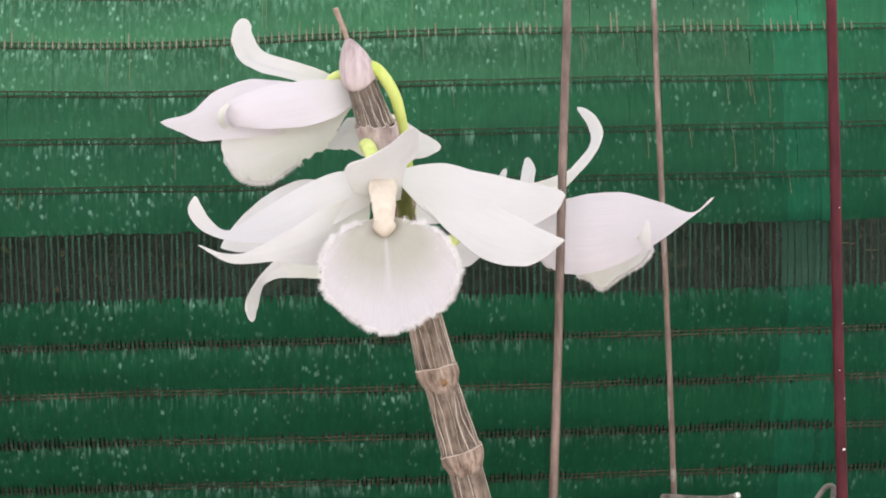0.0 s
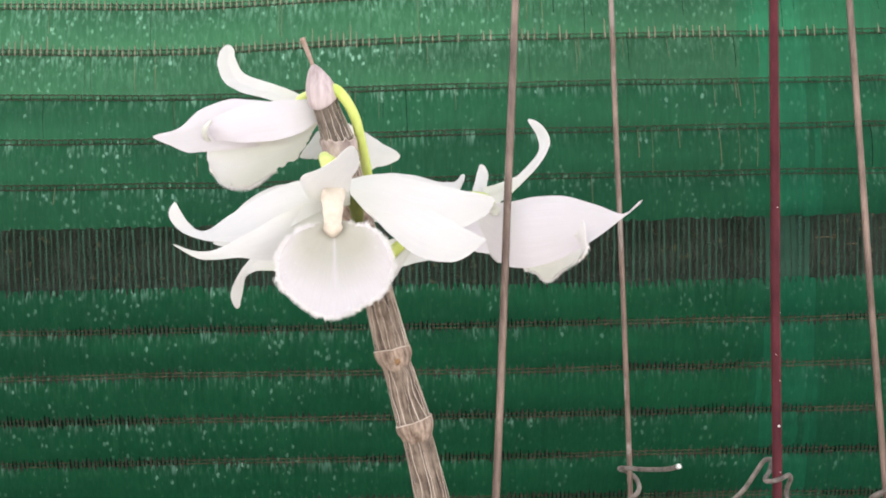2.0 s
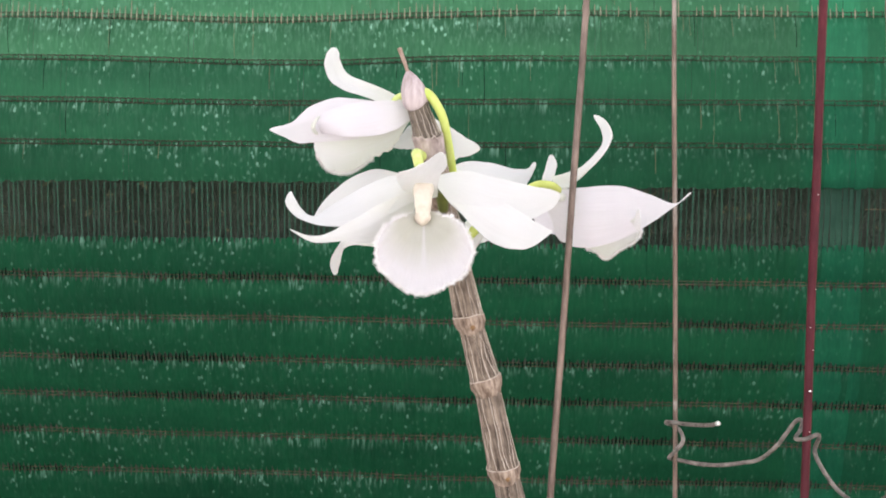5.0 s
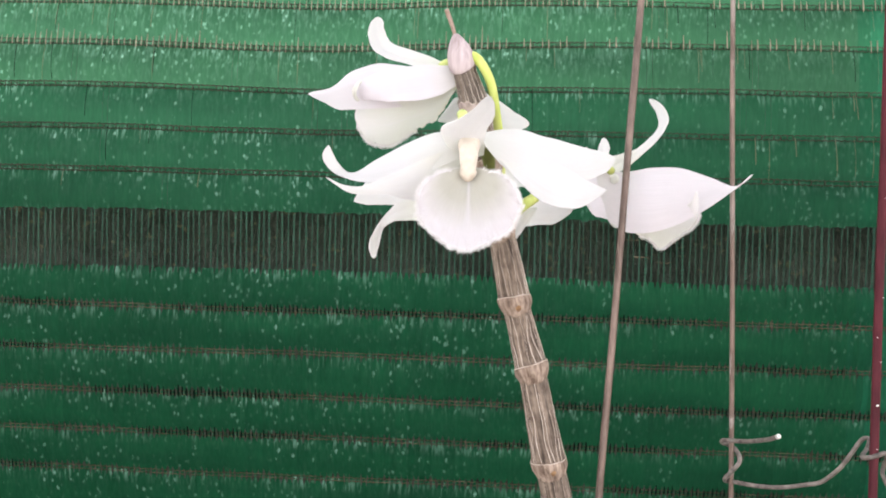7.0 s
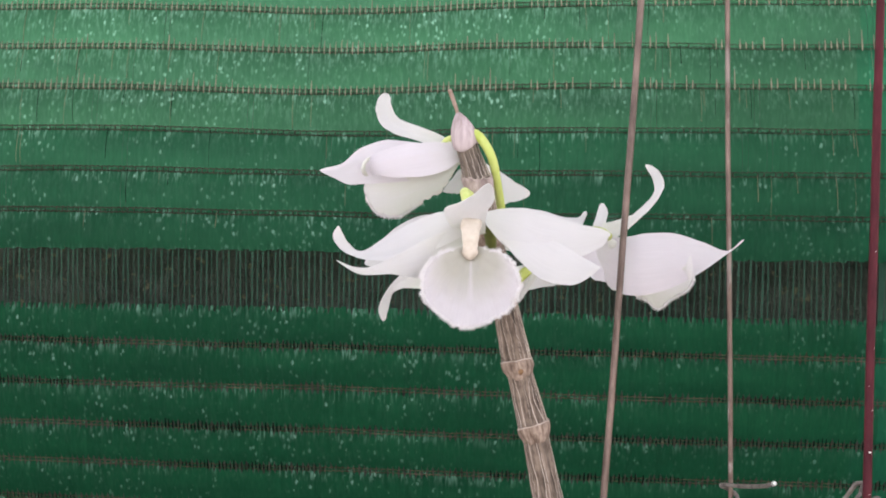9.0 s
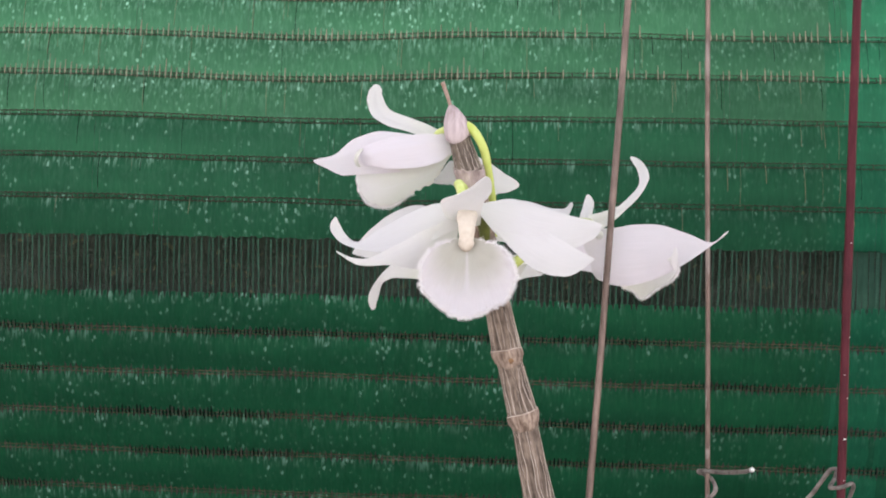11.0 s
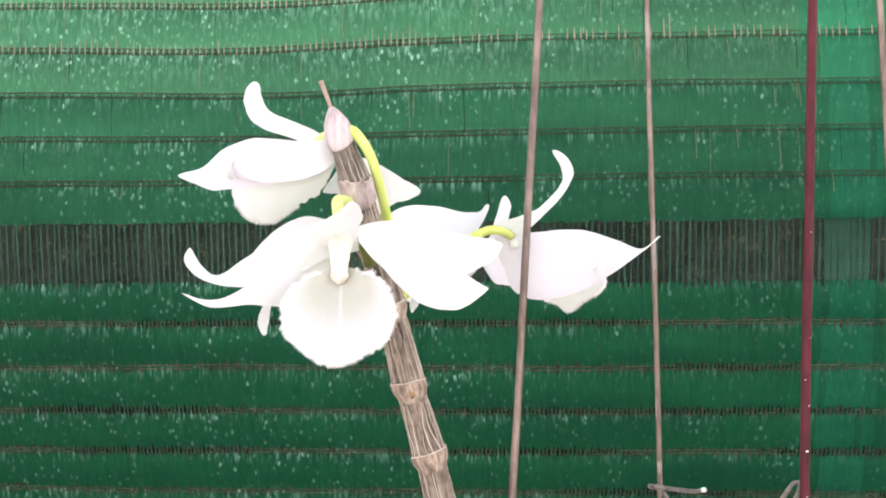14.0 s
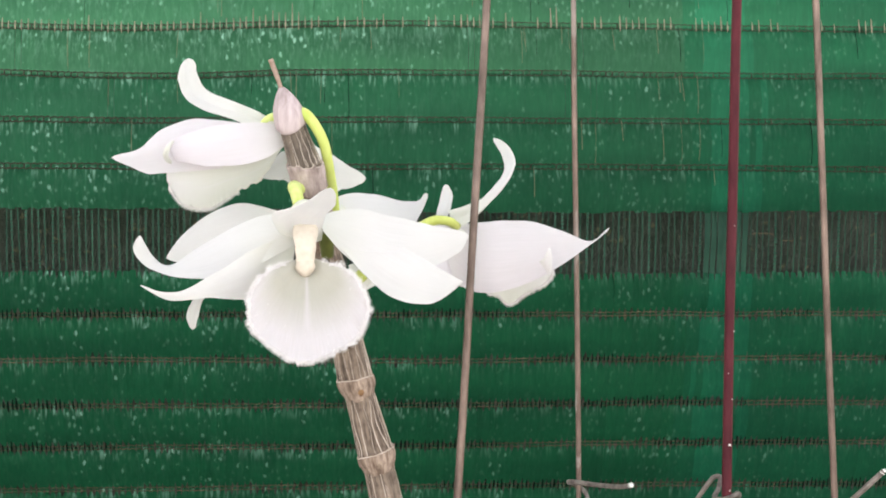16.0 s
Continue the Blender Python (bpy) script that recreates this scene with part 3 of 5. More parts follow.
def stitch_line(z, k, parent, style):
    """A stitched line: two dark cords with rungs between them, and tan or dark ticks in some rows."""
    bm = bmesh.new()
    lower = style == "dark"
    for dz in (0.00115, -0.00115):
        pts = []
        count = 1160 if z < 0.42 else 200
        for i in range(count):
            x = NET_X0 + (NET_X1 - NET_X0) * i / (count - 1)
            p = net_at(x, z + sag(x, k) + dz * (0.75 if lower else 1) + 0.00028 * math.sin(i * math.pi * 0.66 + dz * 900))
            p[1] -= 0.0010
            pts.append(p)
        tube(bm, pts, (lambda q: 0.00022) if lower else (lambda q: 0.00034 - 0.00009 * (0.53 < q)), 4, 0, False)
    ob = finish("stitch_cord", bm, M_cord if lower else M_stitch, parent)
    verts, faces = [], []
    rungs, rung_faces = [], []
    rnd = random.Random(int(z * 1e5) + 7)
    n = int((NET_X1 - NET_X0) / TAPE)

    def tick(vs, fs, x, zc, down, up, w, out):
        b = len(vs)
        for zz, ww, o in ((zc - down, w * 0.4, out), (zc, w, out + 0.0004), (zc + up, w * 0.4, out + 0.0002)):
            for side, yy in ((-1, 0), (0, -0.0004), (1, 0)):
                p = net_at(x + side * ww, zz)
                p[1] += yy - o
                vs.append(p)
        for r in range(2):
            for c in range(2):
                q = b + 3 * r + c
                fs.append((q, q + 1, q + 4, q + 3))

    for i in range(n):
        x = NET_X0 + i * TAPE + rnd.uniform(-0.0002, 0.0002)
        run = noise.noise(Vector((x * 9, k * 4.3, 4.0)))
        zc = z + sag(x, k)
        if style == "tan" and (x < 0.0 or rnd.random() < 0.55):
            # tan ticks: sunlight falling through gaps on the fibres, put into the colour
            tall = 1 + 1.6 * max(0, noise.noise(Vector((x * 30, k * 2.3, 1.0))))
            tick(verts, faces, x, zc, rnd.uniform(0.0012, 0.0026), rnd.uniform(0.0024, 0.0038) * tall * (1.8 if rnd.random() < 0.1 else 1), rnd.uniform(0.0003, 0.00046), 0.0017)
        elif lower and run > -0.02:
            # dark strips painted where there are only shadowed gaps between the tapes
            for dx in ((0, TAPE * 0.66) if i % 2 == 0 else (TAPE * 0.32,)):
                tick(verts, faces, x + dx, zc, rnd.uniform(0.0004, 0.0018) * (1 + run), rnd.uniform(0.0008, 0.0030) * (1 + run), rnd.uniform(0.00018, 0.00045) * (0.8 + 1.4 * max(0, run)), 0.0012)
        if not lower and rnd.random() < (0.8 if x < 0.03 else 0.45):
            tick(rungs, rung_faces, x + TAPE / 2, zc, 0.0013, 0.0013, rnd.uniform(0.0002, 0.0004), 0.0012)
    if faces:
        lp = mesh_from("stitch_gap_ticks", verts, faces, M_stitch_sunlit if style == "tan" else M_gap_and_thread, parent)
        lp["kind"] = "stuff"
    if rung_faces:
        lp = mesh_from("stitch_rungs", rungs, rung_faces, M_stitch, parent)
        lp["kind"] = "stuff"
    return ob


def open_band(parent):
    """Upright threads across the open band: knotted ladders and plain threads by turns."""
    rnd = random.Random(5)
    lv, lf = [], []
    tv, tf = [], []
    n = int((NET_X1 - NET_X0) / TAPE)
    for i in range(n):
        x = NET_X0 + (i + 0.5) * TAPE + rnd.uniform(-0.00025, 0.00025)
        lean = rnd.gauss(0, 0.0004)
        if i % 2 == 0 and (x < 0.04 or rnd.random() < 0.3):
            steps = 17
            for s in range(steps):
                za = BAND[0] + (BAND[1] - BAND[0]) * s / steps
                zb = za + (BAND[1] - BAND[0]) / steps * 0.62
                b = len(lv)
                w = rnd.uniform(0.00042, 0.0007)
                for zz in (za, zb):
                    for side in (-1, 1):
                        xx = x + lean * s / steps + side * w
                        p = net_at(xx, zz + side * 0.0001)
                        p[1] -= 0.0003 * side
                        lv.append(p)
                lf.append((b, b + 1, b + 3, b + 2))
        w = 0.0002 if i % 2 == 0 else rnd.uniform(0.00022, 0.00038)
        b = len(tv)
        for s in range(5):
            zz = BAND[0] - 0.001 + (BAND[1] - BAND[0] + 0.002) * s / 4
            for side in (-1, 1):
                p = net_at(x + side * w + lean * s / 4, zz)
                p[1] += 0.0006
                tv.append(p)
        for s in range(4):
            a = b + 2 * s
            tf.append((a, a + 1, a + 3, a + 2))
    for nm, v, f in (("ladder_threads", lv, lf), ("plain_threads", tv, tf)):
        ob = mesh_from(nm, v, f, M_knots if nm == "ladder_threads" else M_ladder, parent)
        ob["kind"] = "stuff"


def net_join(parent):
    """The second layer of net that shows through the open band where two lengths overlap."""
    verts, faces = [], []
    n = int((JOIN[1] - JOIN[0]) / TAPE)
    for k in range(n):
        x0 = JOIN[0] + TAPE * (k + 0.5)
        b0 = len(verts)
        for z in np.linspace(BAND[0] - 0.012, BAND[1] + 0.012, 8):
            for side in (-1, 1):
                p = net_at(x0 + side * 0.00135 + 0.0003 * math.sin(z * 90 + k), z)
                p[1] += 0.0055 + 0.0005 * (k % 2)
                verts.append(p)
        for r in range(7):
            q = b0 + 2 * r
            faces.append((q, q + 1, q + 3, q + 2))
    mesh_from("join_strip", verts, faces, M_ladder, parent, "dim second layer of green net")


def loose_threads(parent):
    """Thin threads that run upright over single rows, tan and dark."""
    rnd = random.Random(31)
    ups = [BAND[1]] + lines_up[:9]
    for name, mat, count, x1 in (("loose_threads", M_thread, 90, 0.20), ("dark_threads", M_gap_and_thread, 55, 0.30)):
        bm = bmesh.new()
        for _ in range(count):
            x = rnd.uniform(-0.36, x1)
            k = rnd.choice((0, 1, 1, 2, 2, 3, 3, 3, 4, 4, 4, 5, 5, 6, 7))
            z0, z1 = ups[k] + sag(x, k), ups[k + 1] + sag(x, k + 1)
            cut = rnd.uniform(0.35, 1.0)
            lean = rnd.gauss(0, 0.0004)
            pts = []
            for s in range(6):
                p = net_at(x + lean * s / 5, z1 - (z1 - z0) * cut * s / 5)
                p[1] -= 0.0012 + 0.0022 * math.sin(math.pi * (1 - cut * s / 5))
                pts.append(p)
            tube(bm, pts, rnd.uniform(0.00008, 0.00019), 4, 0)
        finish(name, bm, mat, parent)["kind"] = "stuff"


def caught_straw(parent):
    """Bits of dry straw caught behind the open band."""
    rnd = random.Random(77)
    bm = bmesh.new()
    for x, z in ((0.066, 0.212), (0.071, 0.203), (0.083, 0.2005), (0.222, 0.210), (0.235, 0.2065)):
        ln = rnd.uniform(0.005, 0.012)
        pts = []
        for s in range(3):
            p = net_at(x + ln * (s / 2 - 0.5), z + 0.0003 * rnd.uniform(-1, 1))
            p[1] += 0.006
            pts.append(p)
        tube(bm, pts, rnd.uniform(0.00025, 0.0004), 5, 8)
    finish("caught_straw", bm, M_straw, parent, "bits of dry brown straw")["kind"] = "stuff"


def shade_net():
    net = thing("shade_net", "weathered green knitted shade net with one open band", "shade net", "structure")
    net.location = (0, 0, 0)
    ups = [BAND[1]] + lines_up
    for k in range(len(ups) - 1):
        tape_row(ups[k], ups[k + 1], k, k + 1, net)
        stitch_line(ups[k + 1], k + 1, net, "tan" if k >= 3 else "plain")
    downs = [BAND[0]] + lines_down
    for k in range(len(downs) - 1):
        tape_row(downs[k + 1], downs[k], -k - 1, -k, net)
        stitch_line(downs[k + 1], -k - 1, net, "dark")
    open_band(net)
    net_join(net)
    loose_threads(net)
    caught_straw(net)
    return net


shade_net()


# outline control points of the petals: one edge, the other edge, dome
PETALS = {
    'F_petal_l': (
        [(-0.0144, -0.0310, 0.2426), (-0.0212, -0.0300, 0.2431), (-0.0286, -0.0300, 0.2402), (-0.0360, -0.0310, 0.2359), (-0.0412, -0.0330, 0.2328), (-0.0444, -0.0340, 0.2346), (-0.0462, -0.0350, 0.2378), (-0.0468, -0.0350, 0.2393)],
        [(-0.0150, -0.0330, 0.2368), (-0.0216, -0.0360, 0.2337), (-0.0279, -0.0370, 0.2311), (-0.0340, -0.0370, 0.2303), (-0.0412, -0.0360, 0.2310), (-0.0464, -0.0350, 0.2331), (-0.0485, -0.0350, 0.2366), (-0.0475, -0.0350, 0.2393)], 0.001),
    'F_sepal_l': (
        [(-0.0148, -0.0310, 0.2397), (-0.0238, -0.0370, 0.2362), (-0.0308, -0.0430, 0.2325), (-0.0369, -0.0480, 0.2294), (-0.0410, -0.0510, 0.2293), (-0.0452, -0.0530, 0.2311)],
        [(-0.0164, -0.0300, 0.2292), (-0.0215, -0.0350, 0.2267), (-0.0265, -0.0400, 0.2262), (-0.0321, -0.0450, 0.2273), (-0.0396, -0.0500, 0.2275), (-0.0451, -0.0530, 0.2307)], 0.001),
    'F_dorsal': (
        [(-0.0165, -0.0310, 0.2378), (-0.0191, -0.0350, 0.2416), (-0.0192, -0.0390, 0.2443), (-0.0144, -0.0450, 0.2461), (-0.0106, -0.0510, 0.2487), (-0.0086, -0.0560, 0.2502)],
        [(-0.0090, -0.0310, 0.2379), (-0.0090, -0.0350, 0.2412), (-0.0084, -0.0390, 0.2436), (-0.0069, -0.0450, 0.2459), (-0.0065, -0.0510, 0.2482), (-0.0074, -0.0560, 0.2502)], 0.0012),
    'F_petal_r': (
        [(-0.0098, -0.0310, 0.2433), (-0.0017, -0.0300, 0.2445), (0.0067, -0.0280, 0.2427), (0.0152, -0.0260, 0.2407), (0.0215, -0.0240, 0.2394), (0.0240, -0.0225, 0.2384)],
        [(-0.0088, -0.0340, 0.2400), (-0.0034, -0.0360, 0.2343), (0.0044, -0.0360, 0.2297), (0.0136, -0.0310, 0.2312), (0.0212, -0.0250, 0.2344), (0.0240, -0.0225, 0.2375)], 0.001),
    'F_sepal_r': (
        [(-0.0091, -0.0300, 0.2409), (-0.0008, -0.0300, 0.2395), (0.0074, -0.0310, 0.2367), (0.0144, -0.0350, 0.2330), (0.0184, -0.0390, 0.2308), (0.0206, -0.0405, 0.2299)],
        [(-0.0084, -0.0330, 0.2397), (-0.0043, -0.0360, 0.2357), (-0.0002, -0.0390, 0.2312), (0.0049, -0.0410, 0.2270), (0.0100, -0.0415, 0.2254), (0.0138, -0.0415, 0.2253), (0.0174, -0.0411, 0.2272), (0.0205, -0.0405, 0.2295)], 0.0008),
    'L_dorsal': (
        [(-0.0189, 0.0040, 0.2588), (-0.0290, 0.0080, 0.2638), (-0.0367, 0.0130, 0.2662), (-0.0416, 0.0170, 0.2694), (-0.0433, 0.0190, 0.2736), (-0.0429, 0.0205, 0.2770), (-0.0416, 0.0215, 0.2791)],
        [(-0.0190, 0.0040, 0.2634), (-0.0254, 0.0080, 0.2667), (-0.0319, 0.0130, 0.2692), (-0.0363, 0.0170, 0.2712), (-0.0387, 0.0190, 0.2751), (-0.0393, 0.0205, 0.2778), (-0.0402, 0.0215, 0.2791)], -0.0012),
    'L_petal': (
        [(-0.0160, 0.0010, 0.2627), (-0.0246, -0.0010, 0.2632), (-0.0335, -0.0010, 0.2622), (-0.0409, 0.0010, 0.2601), (-0.0446, 0.0040, 0.2577), (-0.0460, 0.0080, 0.2548)],
        [(-0.0163, 0.0000, 0.2587), (-0.0207, -0.0030, 0.2553), (-0.0268, -0.0040, 0.2534), (-0.0349, -0.0030, 0.2529), (-0.0414, 0.0020, 0.2538), (-0.0443, 0.0080, 0.2535)], 0.0014),
    'L_sepal': (
        [(-0.0223, 0.0060, 0.2623), (-0.0314, 0.0060, 0.2636), (-0.0391, 0.0050, 0.2638), (-0.0460, 0.0030, 0.2614), (-0.0512, 0.0010, 0.2568), (-0.0573, 0.0000, 0.2552)],
        [(-0.0222, 0.0060, 0.2549), (-0.0312, 0.0050, 0.2525), (-0.0418, 0.0040, 0.2515), (-0.0492, 0.0030, 0.2510), (-0.0534, 0.0010, 0.2527), (-0.0573, 0.0000, 0.2545)], 0.0015),
    'L_petal_far': (
        [(-0.0208, 0.0120, 0.2618), (-0.0311, 0.0180, 0.2632), (-0.0400, 0.0240, 0.2620), (-0.0453, 0.0260, 0.2594)],
        [(-0.0206, 0.0120, 0.2559), (-0.0310, 0.0180, 0.2551), (-0.0399, 0.0240, 0.2547), (-0.0453, 0.0260, 0.2559)], 0.001),
    'L_lip': (
        [(-0.0173, 0.0040, 0.2582), (-0.0254, 0.0030, 0.2557), (-0.0337, 0.0040, 0.2549), (-0.0412, 0.0060, 0.2539), (-0.0460, 0.0100, 0.2512)],
        [(-0.0178, 0.0070, 0.2573), (-0.0225, 0.0100, 0.2497), (-0.0302, 0.0120, 0.2452), (-0.0356, 0.0140, 0.2420), (-0.0416, 0.0140, 0.2426), (-0.0452, 0.0120, 0.2471)], 0.0022),
    'R_sepal_curl': (
        [(0.0252, 0.0280, 0.2406), (0.0333, 0.0320, 0.2428), (0.0374, 0.0360, 0.2454), (0.0415, 0.0400, 0.2494), (0.0425, 0.0430, 0.2527), (0.0413, 0.0450, 0.2563), (0.0395, 0.0465, 0.2592)],
        [(0.0261, 0.0280, 0.2339), (0.0333, 0.0320, 0.2390), (0.0398, 0.0360, 0.2446), (0.0443, 0.0400, 0.2501), (0.0454, 0.0430, 0.2538), (0.0435, 0.0450, 0.2577), (0.0405, 0.0465, 0.2597)], 0.001),
    'R_sepal_short': (
        [(0.0213, 0.0300, 0.2356), (0.0228, 0.0330, 0.2398), (0.0239, 0.0360, 0.2429), (0.0248, 0.0380, 0.2458), (0.0256, 0.0390, 0.2470)],
        [(0.0262, 0.0300, 0.2355), (0.0257, 0.0330, 0.2386), (0.0271, 0.0360, 0.2417), (0.0275, 0.0380, 0.2446), (0.0265, 0.0390, 0.2468)], 0.0008),
    'R_petal': (
        [(0.0227, 0.0275, 0.2363), (0.0314, 0.0270, 0.2366), (0.0394, 0.0260, 0.2380), (0.0468, 0.0250, 0.2378), (0.0547, 0.0235, 0.2357), (0.0619, 0.0215, 0.2330), (0.0666, 0.0205, 0.2368)],
        [(0.0236, 0.0275, 0.2292), (0.0279, 0.0280, 0.2217), (0.0346, 0.0275, 0.2189), (0.0437, 0.0265, 0.2206), (0.0526, 0.0245, 0.2250), (0.0622, 0.0215, 0.2322), (0.0671, 0.0205, 0.2363)], 0.0012),
    'R_petal_far': (
        [(0.0258, 0.0360, 0.2361), (0.0340, 0.0410, 0.2363), (0.0431, 0.0450, 0.2368), (0.0521, 0.0470, 0.2344), (0.0557, 0.0470, 0.2327)],
        [(0.0259, 0.0360, 0.2293), (0.0341, 0.0410, 0.2225), (0.0442, 0.0450, 0.2216), (0.0537, 0.0470, 0.2234), (0.0566, 0.0470, 0.2269)], -0.001),
    'R_lip': (
        [(0.0254, 0.0290, 0.2318), (0.0348, 0.0300, 0.2276), (0.0439, 0.0290, 0.2277), (0.0495, 0.0245, 0.2277), (0.0512, 0.0205, 0.2326)],
        [(0.0260, 0.0300, 0.2276), (0.0333, 0.0320, 0.2195), (0.0396, 0.0350, 0.2171), (0.0436, 0.0380, 0.2143), (0.0477, 0.0350, 0.2176), (0.0514, 0.0280, 0.2210), (0.0525, 0.0215, 0.2247)], 0.001),
    'R_sepal_low': (
        [(0.0232, 0.0300, 0.2340), (0.0226, 0.0300, 0.2292), (0.0255, 0.0300, 0.2245), (0.0284, 0.0300, 0.2205)],
        [(0.0279, 0.0300, 0.2340), (0.0297, 0.0300, 0.2276), (0.0304, 0.0300, 0.2225), (0.0298, 0.0300, 0.2200)], 0.0005),
    'R_base_petal': (
        [(0.0311, 0.0310, 0.2365), (0.0240, 0.0280, 0.2368), (0.0197, 0.0266, 0.2352), (0.0176, 0.0266, 0.2319)],
        [(0.0333, 0.0320, 0.2188), (0.0274, 0.0285, 0.2226), (0.0229, 0.0268, 0.2236), (0.0196, 0.0268, 0.2282)], 0.0006),
    'B_dorsal_r': (
        [(-0.0119, 0.0110, 0.2588), (-0.0088, 0.0160, 0.2572), (-0.0051, 0.0170, 0.2553), (-0.0014, 0.0185, 0.2526), (0.0030, 0.0195, 0.2502)],
        [(-0.0116, 0.0110, 0.2415), (-0.0082, 0.0160, 0.2429), (-0.0044, 0.0175, 0.2460), (-0.0004, 0.0185, 0.2471), (0.0032, 0.0195, 0.2486)], 0.001),
    'B_dorsal_l': (
        [(-0.0139, 0.0160, 0.2553), (-0.0178, 0.0170, 0.2561), (-0.0207, 0.0180, 0.2527), (-0.0229, 0.0190, 0.2498)],
        [(-0.0137, 0.0160, 0.2469), (-0.0172, 0.0170, 0.2488), (-0.0201, 0.0180, 0.2491), (-0.0227, 0.0190, 0.2493)], 0.001),
    'B_petal_r': (
        [(-0.0080, 0.0220, 0.2412), (-0.0027, 0.0280, 0.2446), (0.0056, 0.0360, 0.2447), (0.0137, 0.0410, 0.2424), (0.0187, 0.0430, 0.2424), (0.0208, 0.0445, 0.2447)],
        [(-0.0067, 0.0220, 0.2328), (0.0002, 0.0260, 0.2316), (0.0087, 0.0320, 0.2325), (0.0160, 0.0380, 0.2350), (0.0197, 0.0420, 0.2397), (0.0219, 0.0445, 0.2440)], 0.002),
    'B_petal_l': (
        [(-0.0164, 0.0180, 0.2403), (-0.0280, 0.0280, 0.2426), (-0.0369, 0.0360, 0.2394), (-0.0444, 0.0430, 0.2334), (-0.0496, 0.0480, 0.2270)],
        [(-0.0164, 0.0180, 0.2317), (-0.0252, 0.0270, 0.2277), (-0.0343, 0.0350, 0.2258), (-0.0429, 0.0420, 0.2254), (-0.0493, 0.0480, 0.2260)], 0.0015),
    'B_sepal_hook': (
        [(-0.0248, 0.0000, 0.2294), (-0.0317, 0.0080, 0.2268), (-0.0364, 0.0160, 0.2233), (-0.0404, 0.0230, 0.2183), (-0.0425, 0.0270, 0.2139), (-0.0419, 0.0285, 0.2099)],
        [(-0.0247, 0.0000, 0.2212), (-0.0313, 0.0080, 0.2211), (-0.0357, 0.0160, 0.2202), (-0.0383, 0.0230, 0.2177), (-0.0397, 0.0270, 0.2132), (-0.0406, 0.0285, 0.2096)], 0.0005),
    'B_sepal_low': (
        [(-0.0008, 0.0180, 0.2274), (0.0060, 0.0300, 0.2281), (0.0133, 0.0430, 0.2279), (0.0184, 0.0520, 0.2273)],
        [(-0.0008, 0.0180, 0.2199), (0.0058, 0.0300, 0.2205), (0.0125, 0.0430, 0.2213), (0.0177, 0.0520, 0.2244)], 0.001),
    'B_sepal_tip': (
        [(0.0016, 0.0170, 0.2257), (-0.0003, 0.0195, 0.2212), (-0.0003, 0.0205, 0.2183), (0.0001, 0.0205, 0.2166)],
        [(0.0061, 0.0170, 0.2256), (0.0031, 0.0195, 0.2205), (0.0012, 0.0205, 0.2177), (0.0005, 0.0205, 0.2166)], 0.0006),
}


# ---- the orchid ----
orchid = thing("orchid", "white-flowered orchid with a bare ringed grey-brown cane", "orchid")
CANE = [(0.0420, 0.012, 0.000), (0.0290, 0.008, 0.076), (0.0228, 0.0045, 0.104), (0.0170, 0.0040, 0.1300), (0.0105, 0.0036, 0.1557), (0.0050, 0.0038, 0.1817), (0.0000, 0.0042, 0.2000),
        (-0.0046, 0.0035, 0.2205), (-0.0086, 0.0008, 0.2370), (-0.0121, -0.0020, 0.2525), (-0.0152, -0.0022, 0.2622)]
CANE_R = [0.0052, 0.0052, 0.0050, 0.0048, 0.0047, 0.0045, 0.0044, 0.0043, 0.0042, 0.0041, 0.0037]


